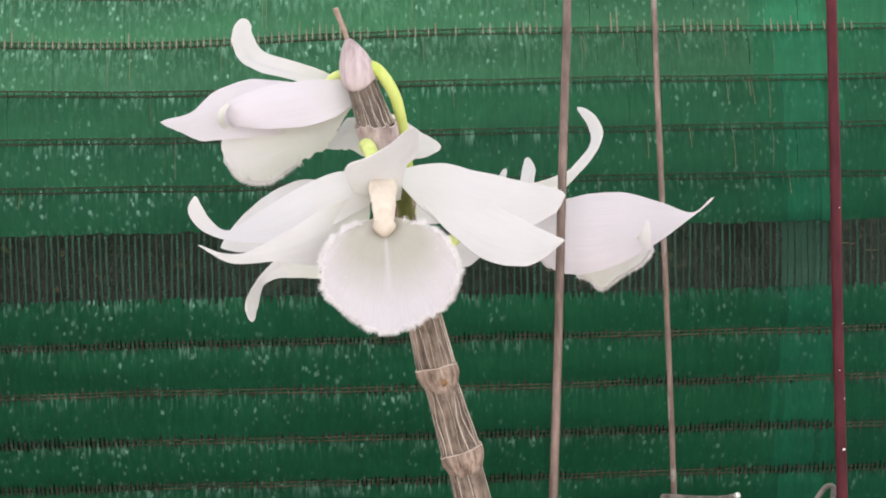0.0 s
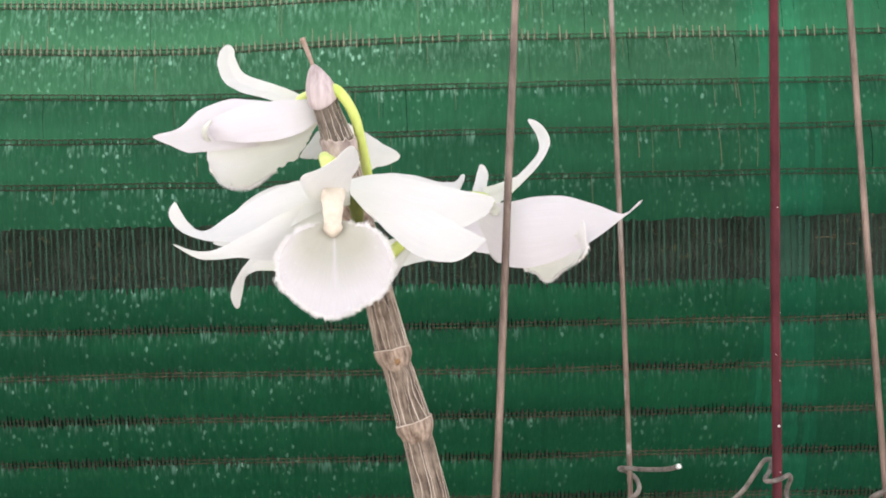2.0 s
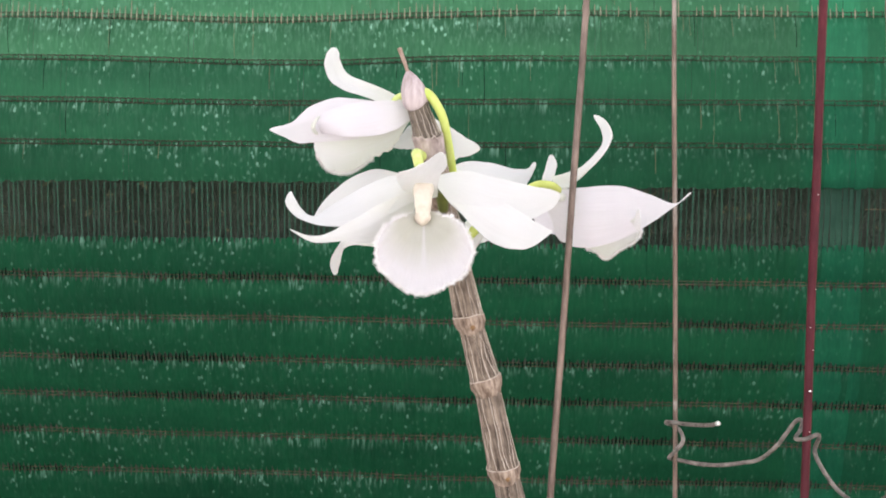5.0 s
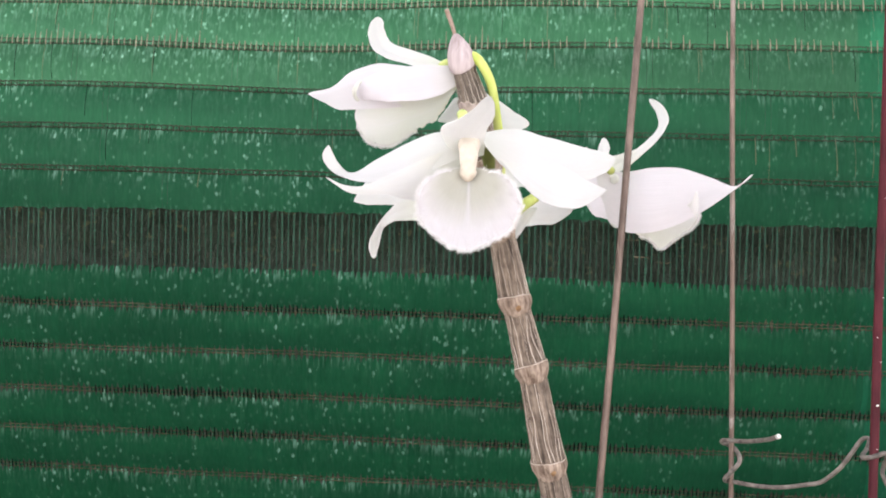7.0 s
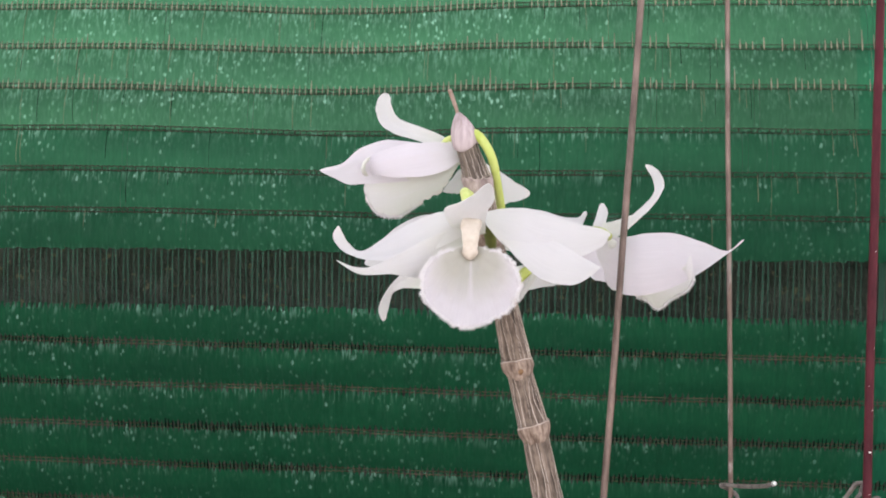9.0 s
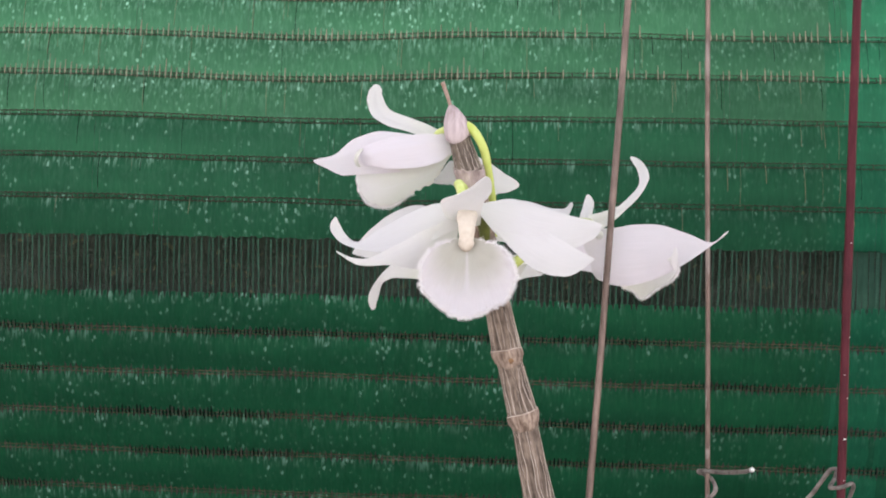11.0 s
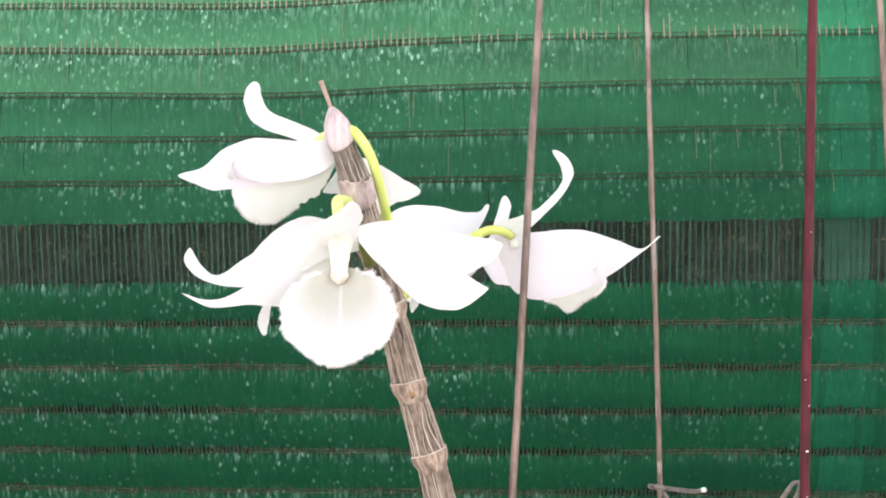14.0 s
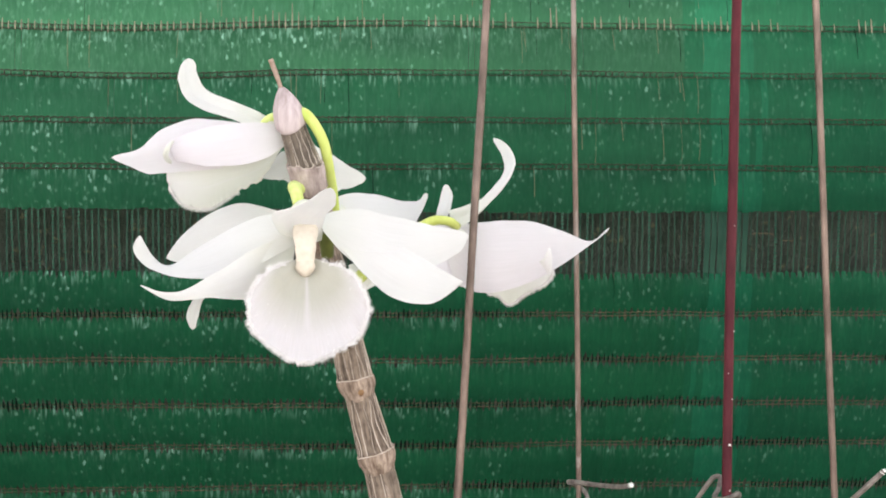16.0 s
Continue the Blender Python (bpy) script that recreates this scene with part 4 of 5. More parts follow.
def cane():
    """Ringed cane: each joint a tube that swells to its ring, with dry sheath fibres along it."""
    rnd = random.Random(3)
    for k in range(len(CANE) - 1):
        a, b = np.array(CANE[k]), np.array(CANE[k + 1])
        ax = (b - a) / np.linalg.norm(b - a)
        x = np.cross(ax, (0, 1, 0))
        x /= np.linalg.norm(x)
        y = np.cross(ax, x)
        ra, rb = CANE_R[k], CANE_R[k + 1]
        bm = bmesh.new()
        n, m = 22, 40
        rings = []

        def radius(s, ang):
            r = ra + (rb - ra) * s
            waist = 0.985 - 0.145 * min(1.0, s / 0.8) ** 0.75 + 0.02 * math.exp(-(s / 0.05) ** 2)
            ridge = 0.028 * noise.noise(Vector((math.cos(ang) * 3.2, math.sin(ang) * 3.2, s * 0.9 + k * 7))) + 0.016 * noise.noise(Vector((math.cos(ang) * 9, math.sin(ang) * 9, s * 1.4 + k * 5)))
            return r * (waist + ridge)

        for i in range(n + 1):
            s = i / n
            rings.append([bm.verts.new(a + (b - a) * s + radius(s, t) * (math.cos(t) * x + math.sin(t) * y)) for t in [2 * math.pi * j / m for j in range(m)]])
        for p, q in zip(rings, rings[1:]):
            for j in range(m):
                bm.faces.new((p[j], p[(j + 1) % m], q[(j + 1) % m], q[j]))
        bm.faces.new(rings[0][::-1])
        bm.faces.new(rings[-1])
        joint = part("internode", bm, M_cane_top if a[2] > 0.243 else M_cane, orchid)
        # fibres of the old sheath
        bm = bmesh.new()
        for f in range(17 if k < 7 else 24):
            t0 = 2 * math.pi * (f + rnd.uniform(-0.42, 0.42)) / (17 if k < 7 else 24)
            s1 = rnd.choice((0.55, 0.75, 0.9, 0.97, 0.97))
            tw = rnd.uniform(-0.22, 0.22)
            pts = []
            for i in range(11):
                s = 0.03 + (s1 - 0.03) * i / 10
                t = t0 + tw * s + (0.22 if k < 8 else 0.10) * noise.noise(Vector((s * 3.5, f * 3.1, k)))
                pts.append(a + (b - a) * s + (radius(s, t) + 0.00003) * (math.cos(t) * x + math.sin(t) * y))
            w = rnd.choice((0.00005, 0.00007, 0.0001, 0.00013)) * (1 if k < 8 else 0.75)
            tube(bm, pts, lambda s, w=w: w * (0.35 + 0.65 * (1 - s) ** 1.2), 5, 0)
        part("sheath_fibre", bm, M_fibre, joint, "pale dry sheath fibres")["kind"] = "stuff"
        if k == len(CANE) - 2:
            continue
        # the ring above
        bm = bmesh.new()
        prof = [(-0.0036, 0.83), (-0.0028, 0.88), (-0.0020, 0.97), (-0.0011, 1.04), (-0.0002, 1.065), (0.0006, 1.06), (0.0011, 1.03), (0.0012, 0.93)]
        if k >= 8:
            # a torn papery collar
            prof = [(-0.0056, 0.86), (-0.0050, 0.98), (-0.0038, 1.00), (-0.0024, 1.02), (-0.0010, 1.05), (0.0002, 1.08), (0.0008, 1.09), (0.0009, 0.90)]
        rr = []
        for h, fct in prof:
            row = []
            for j in range(m):
                t = 2 * math.pi * j / m
                jag = ((0.0004 if k < 8 else 0.0015) * noise.noise(Vector((math.cos(t) * (1.6 if k < 8 else 4.6), math.sin(t) * (1.6 if k < 8 else 4.6), k * 3.3))) + 0.0006 * math.cos(t + k * 2.4)) * (1 if h > -0.002 else 0.3) - (0.0010 * max(0.0, math.sin(t) * (-1 if y[1] > 0 else 1)) ** 3 if h < -0.002 else 0)
                r = rb * (fct + 0.035 * noise.noise(Vector((math.cos(t) * 9, math.sin(t) * 9, k + h * 60))) + 0.02 * noise.noise(Vector((math.cos(t) * 2, math.sin(t) * 2, k * 9.1 + h * 300))))
                row.append(bm.verts.new(b + ax * (h + jag) + r * (math.cos(t) * x + math.sin(t) * y)))
            rr.append(row)
        for p, q in zip(rr, rr[1:]):
            for j in range(m):
                bm.faces.new((p[j], p[(j + 1) % m], q[(j + 1) % m], q[j]))
        bm.faces.new(rr[0][::-1])
        bm.faces.new(rr[-1])
        ring = part("node_ring", bm, M_node if k < 8 else M_collar, orchid, "pinkish tan ring of the cane")
        # thin papery rim left by the old sheath
        bm = bmesh.new()
        pts = []
        for j in range(m + 1):
            t = 2 * math.pi * j / m
            jag = (0.0004 if k < 8 else 0.0015) * noise.noise(Vector((math.cos(t) * (1.6 if k < 8 else 4.6), math.sin(t) * (1.6 if k < 8 else 4.6), k * 3.3))) + 0.0006 * math.cos(t + k * 2.4)
            pts.append(b + ax * (0.0010 + jag + 0.00012 * noise.noise(Vector((j * 0.7, k, 0)))) + rb * 1.045 * (math.cos(t) * x + math.sin(t) * y))
        tube(bm, pts, lambda s: 0.00012 + 0.00009 * noise.noise(Vector((s * 24, k, 2))), 5, 0)
        part("sheath_rim", bm, M_fibre, ring, "pale papery rim")
        if k in (3, 5):
            # dormant eye under the ring
            bm = bmesh.new()
            bmesh.ops.create_icosphere(bm, subdivisions=3, radius=0.001)
            for v in bm.verts:
                taper = 0.8 - 0.4 * max(0.0, -v.co.z * 1000)
                v.co = Vector(b - ax * 0.0020 + rb * 0.97 * np.array((0.12, -0.99, 0))) + Vector((v.co.x * 1.0 * taper, v.co.y * 0.45, v.co.z * 0.9))
            part("dormant_eye", bm, M_eye, ring, "tan dormant eye")


cane()


def bud():
    """Papery end bud with a dry stalk on top."""
    bm = bmesh.new()
    base, top = np.array((-0.0151, -0.0022, 0.2615)), np.array((-0.0178, -0.0028, 0.2714))
    ax = (top - base) / np.linalg.norm(top - base)
    x = np.cross(ax, (0, 1, 0)); x /= np.linalg.norm(x)
    y = np.cross(ax, x)
    prof = [(0, 0.0034), (0.04, 0.0037), (0.2, 0.0038), (0.4, 0.0036), (0.58, 0.0031), (0.75, 0.0023), (0.9, 0.0014), (1.0, 0.0006)]
    m = 28
    rr = []
    for s, r in prof:
        rr.append([bm.verts.new(base + (top - base) * s + ax * (0.0007 * math.cos(2 * t + 0.6) * (1 - s)) + r * (1 + 0.045 * noise.noise(Vector((math.cos(t) * 4, math.sin(t) * 4, s))) + 0.02 * math.cos(7 * t)) * (math.cos(t) * x + math.sin(t) * y)) for t in [2 * math.pi * j / m for j in range(m)]])
    for p, q in zip(rr, rr[1:]):
        for j in range(m):
            bm.faces.new((p[j], p[(j + 1) % m], q[(j + 1) % m], q[j]))
    bm.faces.new(rr[0][::-1])
    bm.faces.new(rr[-1])
    b = part("end_bud", bm, M_bud, orchid, "papery pinkish end bud")
    bm = bmesh.new()
    tube(bm, [(-0.0177, -0.0028, 0.2704), (-0.0184, -0.0028, 0.2728), (-0.0192, -0.0027, 0.2750), (-0.0203, -0.0026, 0.2779)], lambda s: 0.00046 + 0.00016 * s, 10)
    part("dry_stalk", bm, M_twig, b, "dry reddish brown stalk")


bud()


def pedicel(points, radius, parent, seed=0, mat=None):
    bm = bmesh.new()
    tube(bm, points, lambda s: radius * (0.92 + 0.14 * math.sin(3 * s + seed)), 12)
    return part("pedicel", bm, mat or M_pedicel, parent, "lime green flower stalk")


def receptacle(centre, radius, squash=(1, 1, 1)):
    bm = bmesh.new()
    bmesh.ops.create_icosphere(bm, subdivisions=3, radius=radius)
    for v in bm.verts:
        v.co = Vector(centre) + Vector((v.co.x * squash[0], v.co.y * squash[1], v.co.z * squash[2])) * (1 + 0.08 * noise.noise(v.co * 400))
    return part("flower", bm, M_sepal, orchid)


# front flower
flower_f = receptacle((-0.0125, -0.0285, 0.2432), 0.0034)
petal("petal", "F_petal_l", M_petal, flower_f)
petal("petal", "F_petal_r", M_petal, flower_f)
petal("sepal", "F_sepal_l", M_sepal, flower_f)
petal("sepal", "F_sepal_r", M_sepal, flower_f)
petal("sepal", "F_dorsal", M_sepal, flower_f)
pedicel([(-0.0125, -0.0010, 0.2470), (-0.0146, -0.0090, 0.2484), (-0.0150, -0.0170, 0.2487), (-0.0146, -0.0230, 0.2480), (-0.0139, -0.0272, 0.2455), (-0.0132, -0.0290, 0.2430)], 0.00135, flower_f)


def ovary():
    """Olive green base of the flower, seen in the gap beside the column."""
    bm = bmesh.new()
    tube(bm, [(-0.0100, -0.0265, 0.2425), (-0.0086, -0.0240, 0.2395), (-0.0078, -0.0225, 0.2365), (-0.0076, -0.0215, 0.2335)], lambda s: 0.0020 - 0.0006 * s, 12)
    part("ovary", bm, M_olive, flower_f, "shaded olive green ovary")


ovary()


def front_lip():
    """Round dished lip with a throat behind the column and a fringed margin."""
    n, m = 26, 420
    throat = np.array((-0.0125, -0.0375, 0.2350))
    centre = np.array((-0.0122, -0.0515, 0.2258))
    rows = []
    for i in range(n):
        s = i / (n - 1)
        row = []
        for j in range(m):
            t = 2 * math.pi * j / (m - 1) + math.pi
            c, d = math.sin(t), -math.cos(t)
            edge = max(0.0, (s - 0.7) / 0.3)
            low = math.exp(-(((t + 0.12 + math.pi) % (2 * math.pi) - math.pi) / 0.22) ** 2)
            dip = 1 - 0.18 * max(0.0, d) ** 8 - 0.035 * math.exp(-((abs((t + 0.1 + math.pi) % (2 * math.pi) - math.pi) - 0.62) / 0.3) ** 2) * edge + (0.008 * math.sin(9 * t) + 0.004 * math.sin(17 * t + 1) + 0.07 * low) * edge
            # the margin is torn into fine uneven tufts
            ring = Vector((c, d, 0))
            dip += edge ** 3 * (0.035 * noise.noise(ring * 9) + 0.022 * noise.noise(ring * 24 + Vector((0, 0, 5))) + 0.014 * noise.noise(ring * 60))
            up = 0.0095 if d > 0 else 0.0106
            rim = centre + np.array((c * 0.0122 * dip, 0.0130 * ((d + 1) / 2) ** 3, d * up * dip))
            q = throat + (rim - throat) * (0.05 + 0.95 * s)
            # a shallow dish that turns gently outwards at the margin
            q[1] += 0.0012 * math.sin(math.pi * s) * (1 - 0.4 * (d + 1)) 
            q[1] += 0.0002 * math.sin(13 * t + 0.7) * edge + 0.0003 * noise.noise(Vector(q * 420))
            q[1] -= 0.00035 * math.exp(-(c * s / 0.05) ** 2) * math.sin(math.pi * min(1, 1.25 * s)) * (d < 0.0)
            row.append(q)
        rows.append(row)
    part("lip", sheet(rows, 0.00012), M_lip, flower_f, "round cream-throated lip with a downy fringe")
    roots = []
    rnd = random.Random(11)
    g = np.array(rows)
    cen = g[-1].mean(0)
    for _ in range(5000):
        inner = 0 if rnd.random() < 0.88 else 1 + int(8 * rnd.random() ** 1.8)
        i = n - 1 - inner
        j = rnd.randint(0, m - 2)
        u = rnd.random()
        q = g[i, j] * (1 - u) + g[i, j + 1] * u
        out = q - cen
        out = out / (np.linalg.norm(out) + 1e-9)
        if inner:
            v = rnd.random()
            q = q * (1 - v) + (g[i + 1, j] * (1 - u) + g[i + 1, j + 1] * u) * v
            roots.append((q, out + np.array((0, rnd.uniform(-0.8, -0.25), 0)), rnd.uniform(0.3, 0.55)))
            continue
        # the outermost hairs stand in uneven tufts
        at = (j + u) * 0.11
        lean = 0.5 * noise.noise(Vector((at, 0, 4.0)))
        size = 0.55 + 0.75 * max(0.0, 0.35 + noise.noise(Vector((at * 0.9, 3.0, 0))))
        roots.append((q - out * 0.0005, out + np.array((-out[2] * lean, rnd.uniform(-0.1, 0.3), out[0] * lean)), size))
    hairs("lip_fringe", roots, M_hair, flower_f, (0.0008, 0.0018), 0.00006)


front_lip()


def column():
    """Cream column, hollowed in front, with a notched cap over its end."""
    bm = bmesh.new()
    n, m = 20, 24
    path = spline([(-0.0126, -0.0300, 0.2432), (-0.0126, -0.0358, 0.2410), (-0.0127, -0.0388, 0.2376), (-0.0127, -0.0398, 0.2345), (-0.0127, -0.0394, 0.2322)], n)
    widths = spline([(0, 0, 0.0026), (0, 0, 0.0026), (0, 0, 0.0023), (0, 0, 0.0019), (0, 0, 0.0018)], n)
    rr = []
    for i, q in enumerate(path):
        s = i / (n - 1)
        w = widths[i][2]
        row = []
        for j in range(m):
            t = 2 * math.pi * j / m
            hollow = 0.16 * max(0.0, -math.sin(t)) ** 4 * math.sin(math.pi * min(1.0, s * 1.15)) ** 0.5
            w2 = w * (1 + 0.14 * noise.noise(Vector((math.cos(t) * 1.8, math.sin(t) * 1.8, s * 7))))
            row.append(bm.verts.new(q + np.array((math.cos(t) * w2, math.sin(t) * w * 1.05 * (1 - hollow), 0))))
        rr.append(row)
    for p, q in zip(rr, rr[1:]):
        for j in range(m):
            bm.faces.new((p[j], p[(j + 1) % m], q[(j + 1) % m], q[j]))
    bm.faces.new(rr[0][::-1])
    bm.faces.new(rr[-1])
    part("column", bm, M_column, flower_f, "cream column")
    bm = bmesh.new()
    bmesh.ops.create_icosphere(bm, subdivisions=4, radius=1.0)
    for v in bm.verts:
        x, y, z = v.co
        wide = 1 - 0.22 * max(0.0, -z) - 0.10 * max(0.0, z)
        notch = 0.10 * math.exp(-(x / 0.16) ** 2) * max(0.0, -y)
        lobe = 1 + 0.05 * noise.noise(v.co * 2.2)
        v.co = Vector((-0.0127, -0.0404, 0.2331)) + Vector((x * 0.0021 * wide, y * 0.0017 * (1 - notch), z * 0.0021 - 0.0002 * notch)) * lobe
    part("anther_cap", bm, M_cap, flower_f, "peach-tinted cap of the column")


column()

# left flower
flower_l = receptacle((-0.0205, 0.0045, 0.2615), 0.0030)
petal("sepal", "L_dorsal", M_sepal, flower_l)
petal("petal", "L_petal", M_petal_pink, flower_l)
bm = bmesh.new()
tube(bm, [(-0.0433, 0.002, 0.2586), (-0.0443, 0.0, 0.2572), (-0.0449, 0.0005, 0.2556), (-0.0446, 0.0025, 0.2542), (-0.0435, 0.004, 0.2534)], lambda s: 0.0002 + 0.00045 * math.sin(math.pi * (0.1 + 0.8 * s)), 10)
part("rolled_tip", bm, M_sepal, flower_l, "rolled cream petal tip")
petal("petal", "L_petal_far", M_petal_pink, flower_l)
petal("sepal", "L_sepal", M_petal_pink, flower_l)
petal("lip", "L_lip", M_lip_side, flower_l, "pale lip with a downy fringe", n=90, m=21, ragged=0.0010)
pedicel([(-0.0155, 0.0035, 0.2618), (-0.0175, 0.0040, 0.2638), (-0.0200, 0.0040, 0.2640), (-0.0218, 0.0035, 0.2625), (-0.0218, 0.0035, 0.2606)], 0.0015, flower_l, 1)

# right flower
flower_r = receptacle((0.0282, 0.0262, 0.2345), 0.0014)
petal("sepal", "R_sepal_curl", M_sepal, flower_r)
petal("sepal", "R_sepal_short", M_sepal, flower_r)
petal("petal", "R_petal", M_petal_pink, flower_r, n=44)
petal("petal", "R_petal_far", M_petal_pink, flower_r)
petal("sepal", "R_sepal_low", M_sepal, flower_r)
petal("petal", "R_base_petal", M_petal_pink, flower_r)
petal("lip", "R_lip", M_lip_side, flower_r, "pale lip with a downy fringe", n=90, m=21, ragged=0.0010)
pedicel([(-0.0030, 0.0060, 0.2215), (0.0016, 0.0080, 0.2259), (0.0048, 0.0120, 0.2282), (0.0109, 0.0180, 0.2329), (0.0163, 0.0210, 0.2362), (0.0209, 0.0220, 0.2384), (0.0248, 0.0220, 0.2382), (0.0272, 0.0250, 0.2366)], 0.00155, flower_r, 2, M_pedicel_olive)

# flower behind the cane
flower_b = receptacle((-0.0045, 0.0175, 0.2395), 0.0036)
petal("sepal", "B_dorsal_r", M_sepal, flower_b)
petal("sepal", "B_dorsal_l", M_sepal, flower_b)
petal("petal", "B_petal_r", M_petal, flower_b)
petal("petal", "B_petal_l", M_petal, flower_b)
petal("sepal", "B_sepal_hook", M_sepal, flower_b)
petal("sepal", "B_sepal_low", M_sepal, flower_b)
petal("sepal", "B_sepal_tip", M_sepal, flower_b)
pedicel([(-0.0152, -0.0010, 0.2638), (-0.0131, -0.0030, 0.2655), (-0.0106, -0.0040, 0.2634), (-0.0080, -0.0030, 0.2586), (-0.0065, 0.0010, 0.2518), (-0.0052, 0.0080, 0.2430), (-0.0047, 0.0120, 0.2340)], 0.0016, flower_b, 3)


def edge_fringe(key, flower, which, s0, s1, count, seed):
    """Down along part of a lip's edge."""
    a, b, bulge = PETALS[key]
    e = spline(b if which else a, 60)
    o = spline(a if which else b, 60)
    rnd = random.Random(seed)
    roots = []
    for _ in range(count):
        s = rnd.uniform(s0, s1) * 59
        k = min(int(s), 58)
        q = e[k] * (1 - s + k) + e[k + 1] * (s - k)
        w = q - o[k]
        w = w / (np.linalg.norm(w) + 1e-9)
        inset = rnd.random() ** 2 * 0.0008
        roots.append((q - w * (inset + 0.0004), w + np.array((0, rnd.uniform(-0.5, 0.1), 0))))
    hairs("lip_fringe", roots, M_hair, flower, (0.0005, 0.0016), 0.00006)


edge_fringe("L_lip", flower_l, True, 0.35, 1.0, 1900, 21)
edge_fringe("R_lip", flower_r, True, 0.25, 1.0, 2600, 22)


# ---- young shoot ----
def young_shoot():
    bm_rows = []
    n, m = 26, 9
    path = spline([(0.0330, 0.016, 0.0), (0.0310, 0.017, 0.05), (0.0292, 0.018, 0.095), (0.0278, 0.0185, 0.120), (0.0270, 0.019, 0.1318)], n)
    for i, q in enumerate(path):
        s = i / (n - 1)
        w = 0.0014 * (1 + 0.25 * noise.noise(Vector((s * 14, 0, 3)))) * min(1, 0.5 + s) * (1 - max(0, (s - 0.86) / 0.14) ** 2 * 0.75)
        bm_rows.append([q + np.array((u * w, 0.0012 * (1 - u * u) - 0.0008, 0.0011 * abs(u) * max(0, s - 0.9) * 10)) for u in np.linspace(-1, 1, m)])
    ob = finish("young_shoot", sheet(bm_rows, 0.0007), M_leaf)
    tagged(ob, "bright green young shoot beside the cane", "shoot")


young_shoot()


# ---- wires and rod ----
def straight(z, a, b):
    """The place at height z on the line through a (at 0.34) and b (at 0.13)."""
    s = (z - 0.13) / 0.21
    return (b[0] + (a[0] - b[0]) * s, b[1] + (a[1] - b[1]) * s, z)


def hanger_wire(label, a, b, radius, mat, name="hanger_wire", category="wire", group="hanger wires"):
    bm = bmesh.new()
    pts = []
    for i in range(90):
        z = -0.004 + 1.0 * i / 89
        p = np.array(straight(z, a, b))
        p[0] += 0.0004 * noise.noise(Vector((z * 16, a[0] * 50, 0)))
        p[1] += 0.0004 * noise.noise(Vector((z * 16, a[0] * 50, 5)))
        pts.append(p)
    tube(bm, pts, lambda s: radius * (1 + 0.05 * noise.noise(Vector((s * 120, a[0] * 90, 1)))), 12, 0)
    ob = finish(name, bm, mat)
    return tagged(ob, label, category, group)


hanger_wire("weathered grey-brown hanger wire crossing a flower", (0.0385, 0.0374), (0.0240, 0.0079), 0.00104, M_wire)
hanger_wire("weathered brown hanger wire with pale worn patches", (0.0736, 0.1070), (0.0782, 0.1020), 0.00088, M_wire_worn)
hanger_wire("weathered grey-brown hanger wire near the net join", (0.1321, 0.0566), (0.1437, 0.0465), 0.00098, M_wire)
rod = hanger_wire("maroon painted thin metal rod", (0.1286, 0.1073), (0.1186, 0.0740), 0.00156, M_rod, "support_rod", "rod", "")


def paint_chip(z, turn, size):
    """A small pale chip where the rod's paint has come off."""
    c = np.array(straight(z, (0.1286, 0.1073), (0.1186, 0.0740)))
    bm = bmesh.new()
    bmesh.ops.create_icosphere(bm, subdivisions=2, radius=1.0)
    for v in bm.verts:
        d = v.co * (1 + 0.25 * noise.noise(v.co * 2 + Vector((z * 90, 0, 0))))
        v.co = Vector(c) + Vector((0.00155 * math.sin(turn), -0.00155 * math.cos(turn), 0)) + Vector((d.x * size, d.y * 0.00015, d.z * size * 0.7))
    part("paint_chip", bm, M_cut, rod, "pale chip in the paint")


for z, turn, size in ((0.164, 0.1, 0.00045), (0.178, 0.5, 0.00022), (0.186, -0.4, 0.00018), (0.150, 0.3, 0.0002), (0.199, 0.6, 0.00018), (0.232, 0.2, 0.0002)):
    paint_chip(z, turn, size)


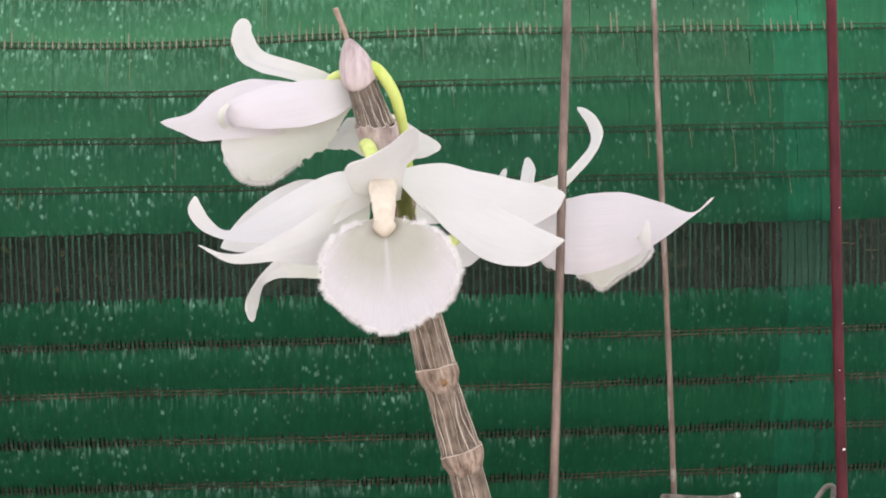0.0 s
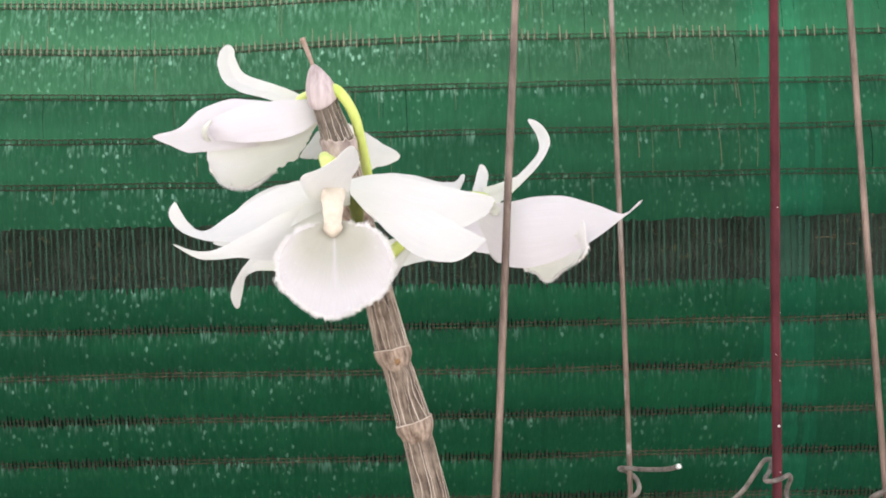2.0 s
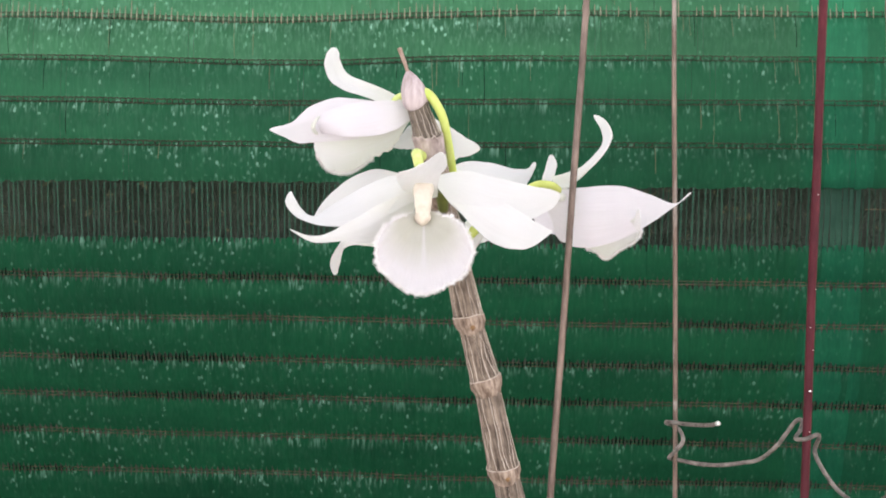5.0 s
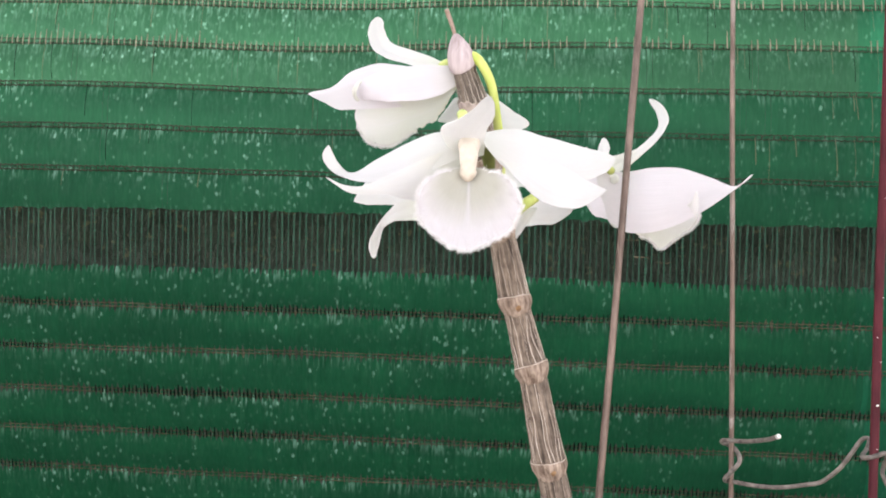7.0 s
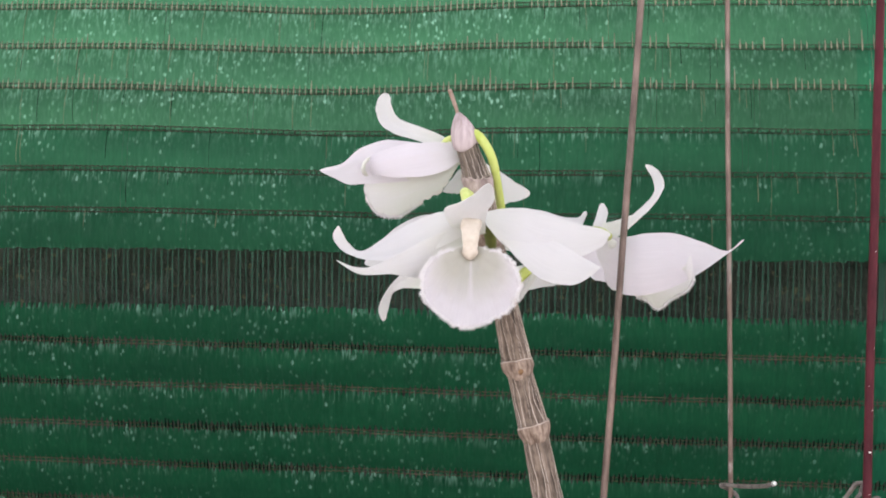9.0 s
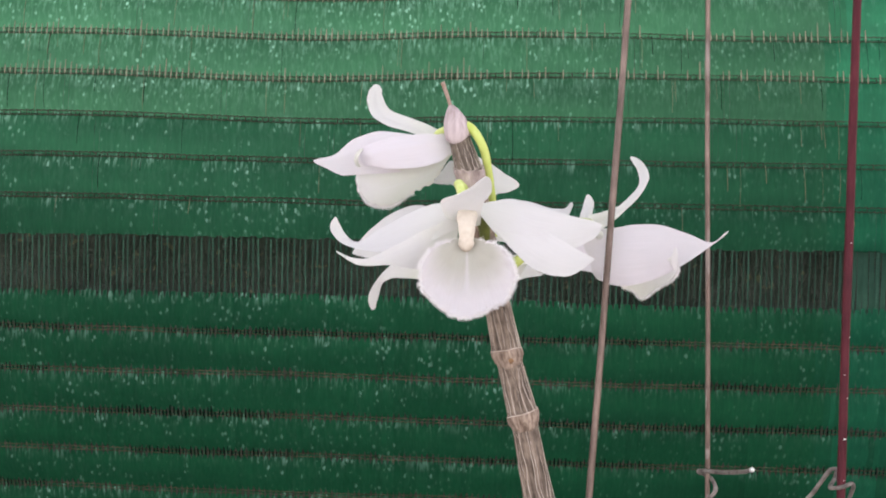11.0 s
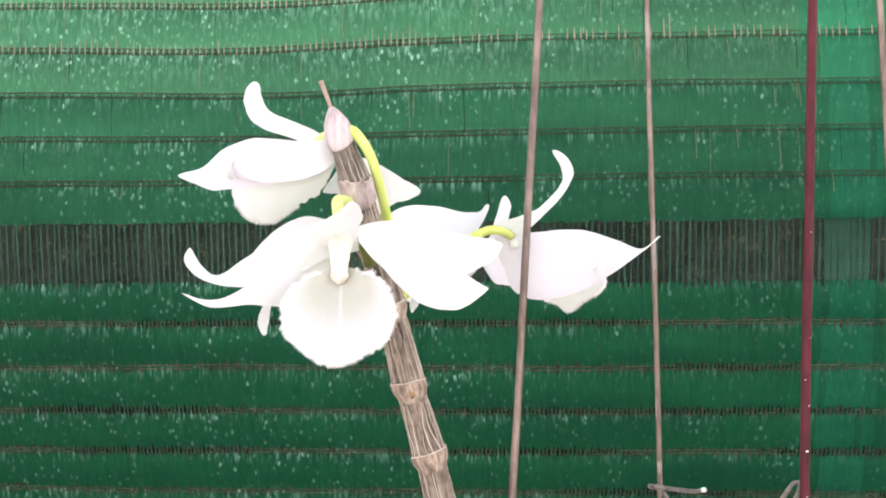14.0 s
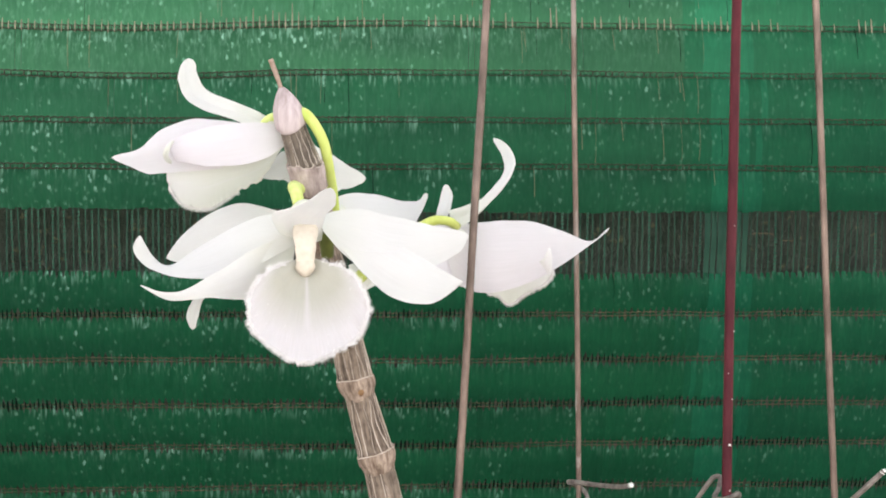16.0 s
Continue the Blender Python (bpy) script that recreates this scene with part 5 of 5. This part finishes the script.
def tie_wire():
    """Loose binding wire twisted round the hanger wire and the rod."""
    t = thing("tie_wire", "loose grey binding wire twisted round the maroon rod", "wire")
    bm = bmesh.new()
    tube(bm, [(0.0866, 0.0695, 0.1542), (0.0845, 0.0750, 0.1523), (0.0806, 0.0900, 0.1490), (0.0752, 0.0990, 0.1477), (0.0748, 0.1040, 0.1462), (0.0775, 0.1055, 0.1450), (0.0797, 0.1020, 0.1435),
              (0.0801, 0.0985, 0.1406), (0.0772, 0.0985, 0.1368), (0.0757, 0.1010, 0.1341), (0.0771, 0.1050, 0.1325), (0.0797, 0.1010, 0.1329), (0.0862, 0.0970, 0.1326), (0.0937, 0.0950, 0.1328),
              (0.1011, 0.0930, 0.1343), (0.1068, 0.0920, 0.1359), (0.1121, 0.0900, 0.1411), (0.1154, 0.0880, 0.1468), (0.1180, 0.0860, 0.1515), (0.1200, 0.0850, 0.1517), (0.1185, 0.0820, 0.1490)], 0.00077, 10, 150)
    part("strand", bm, M_wire_pale, t)
    bm = bmesh.new()
    tube(bm, [(0.1185, 0.0820, 0.1490), (0.1160, 0.0785, 0.1470), (0.1180, 0.0752, 0.1475), (0.1205, 0.0752, 0.1483), (0.1232, 0.0775, 0.1486), (0.1250, 0.0815, 0.1464), (0.1247, 0.0840, 0.1429),
              (0.1244, 0.0830, 0.1400), (0.1270, 0.0800, 0.1344), (0.1310, 0.0770, 0.1289), (0.1350, 0.0700, 0.1268), (0.1390, 0.0590, 0.1300), (0.1415, 0.0500, 0.1370),
              (0.1441, 0.0440, 0.1440), (0.1443, 0.0430, 0.1495), (0.1425, 0.0440, 0.1510), (0.1400, 0.0465, 0.1495), (0.1392, 0.0500, 0.1475), (0.1405, 0.0515, 0.1472), (0.1439, 0.0500, 0.1500), (0.1482, 0.0440, 0.1575), (0.1538, 0.0410, 0.1646)], 0.00077, 10, 150)
    part("strand", bm, M_wire_pale, t)
    bm = bmesh.new()
    tube(bm, [(0.0865, 0.0698, 0.1541), (0.0868, 0.0690, 0.1544), (0.0869, 0.0688, 0.1545)], 0.00082, 10, 4)
    part("cut_end", bm, M_cut, t, "bright cut wire end")
    bm = bmesh.new()
    tube(bm, [(0.1533, 0.0412, 0.1639), (0.1537, 0.0410, 0.1645), (0.1541, 0.0408, 0.1650)], lambda s: 0.00083 - 0.0004 * s, 10, 4)
    part("cut_end", bm, M_cut, t, "bright cut wire end")


tie_wire()
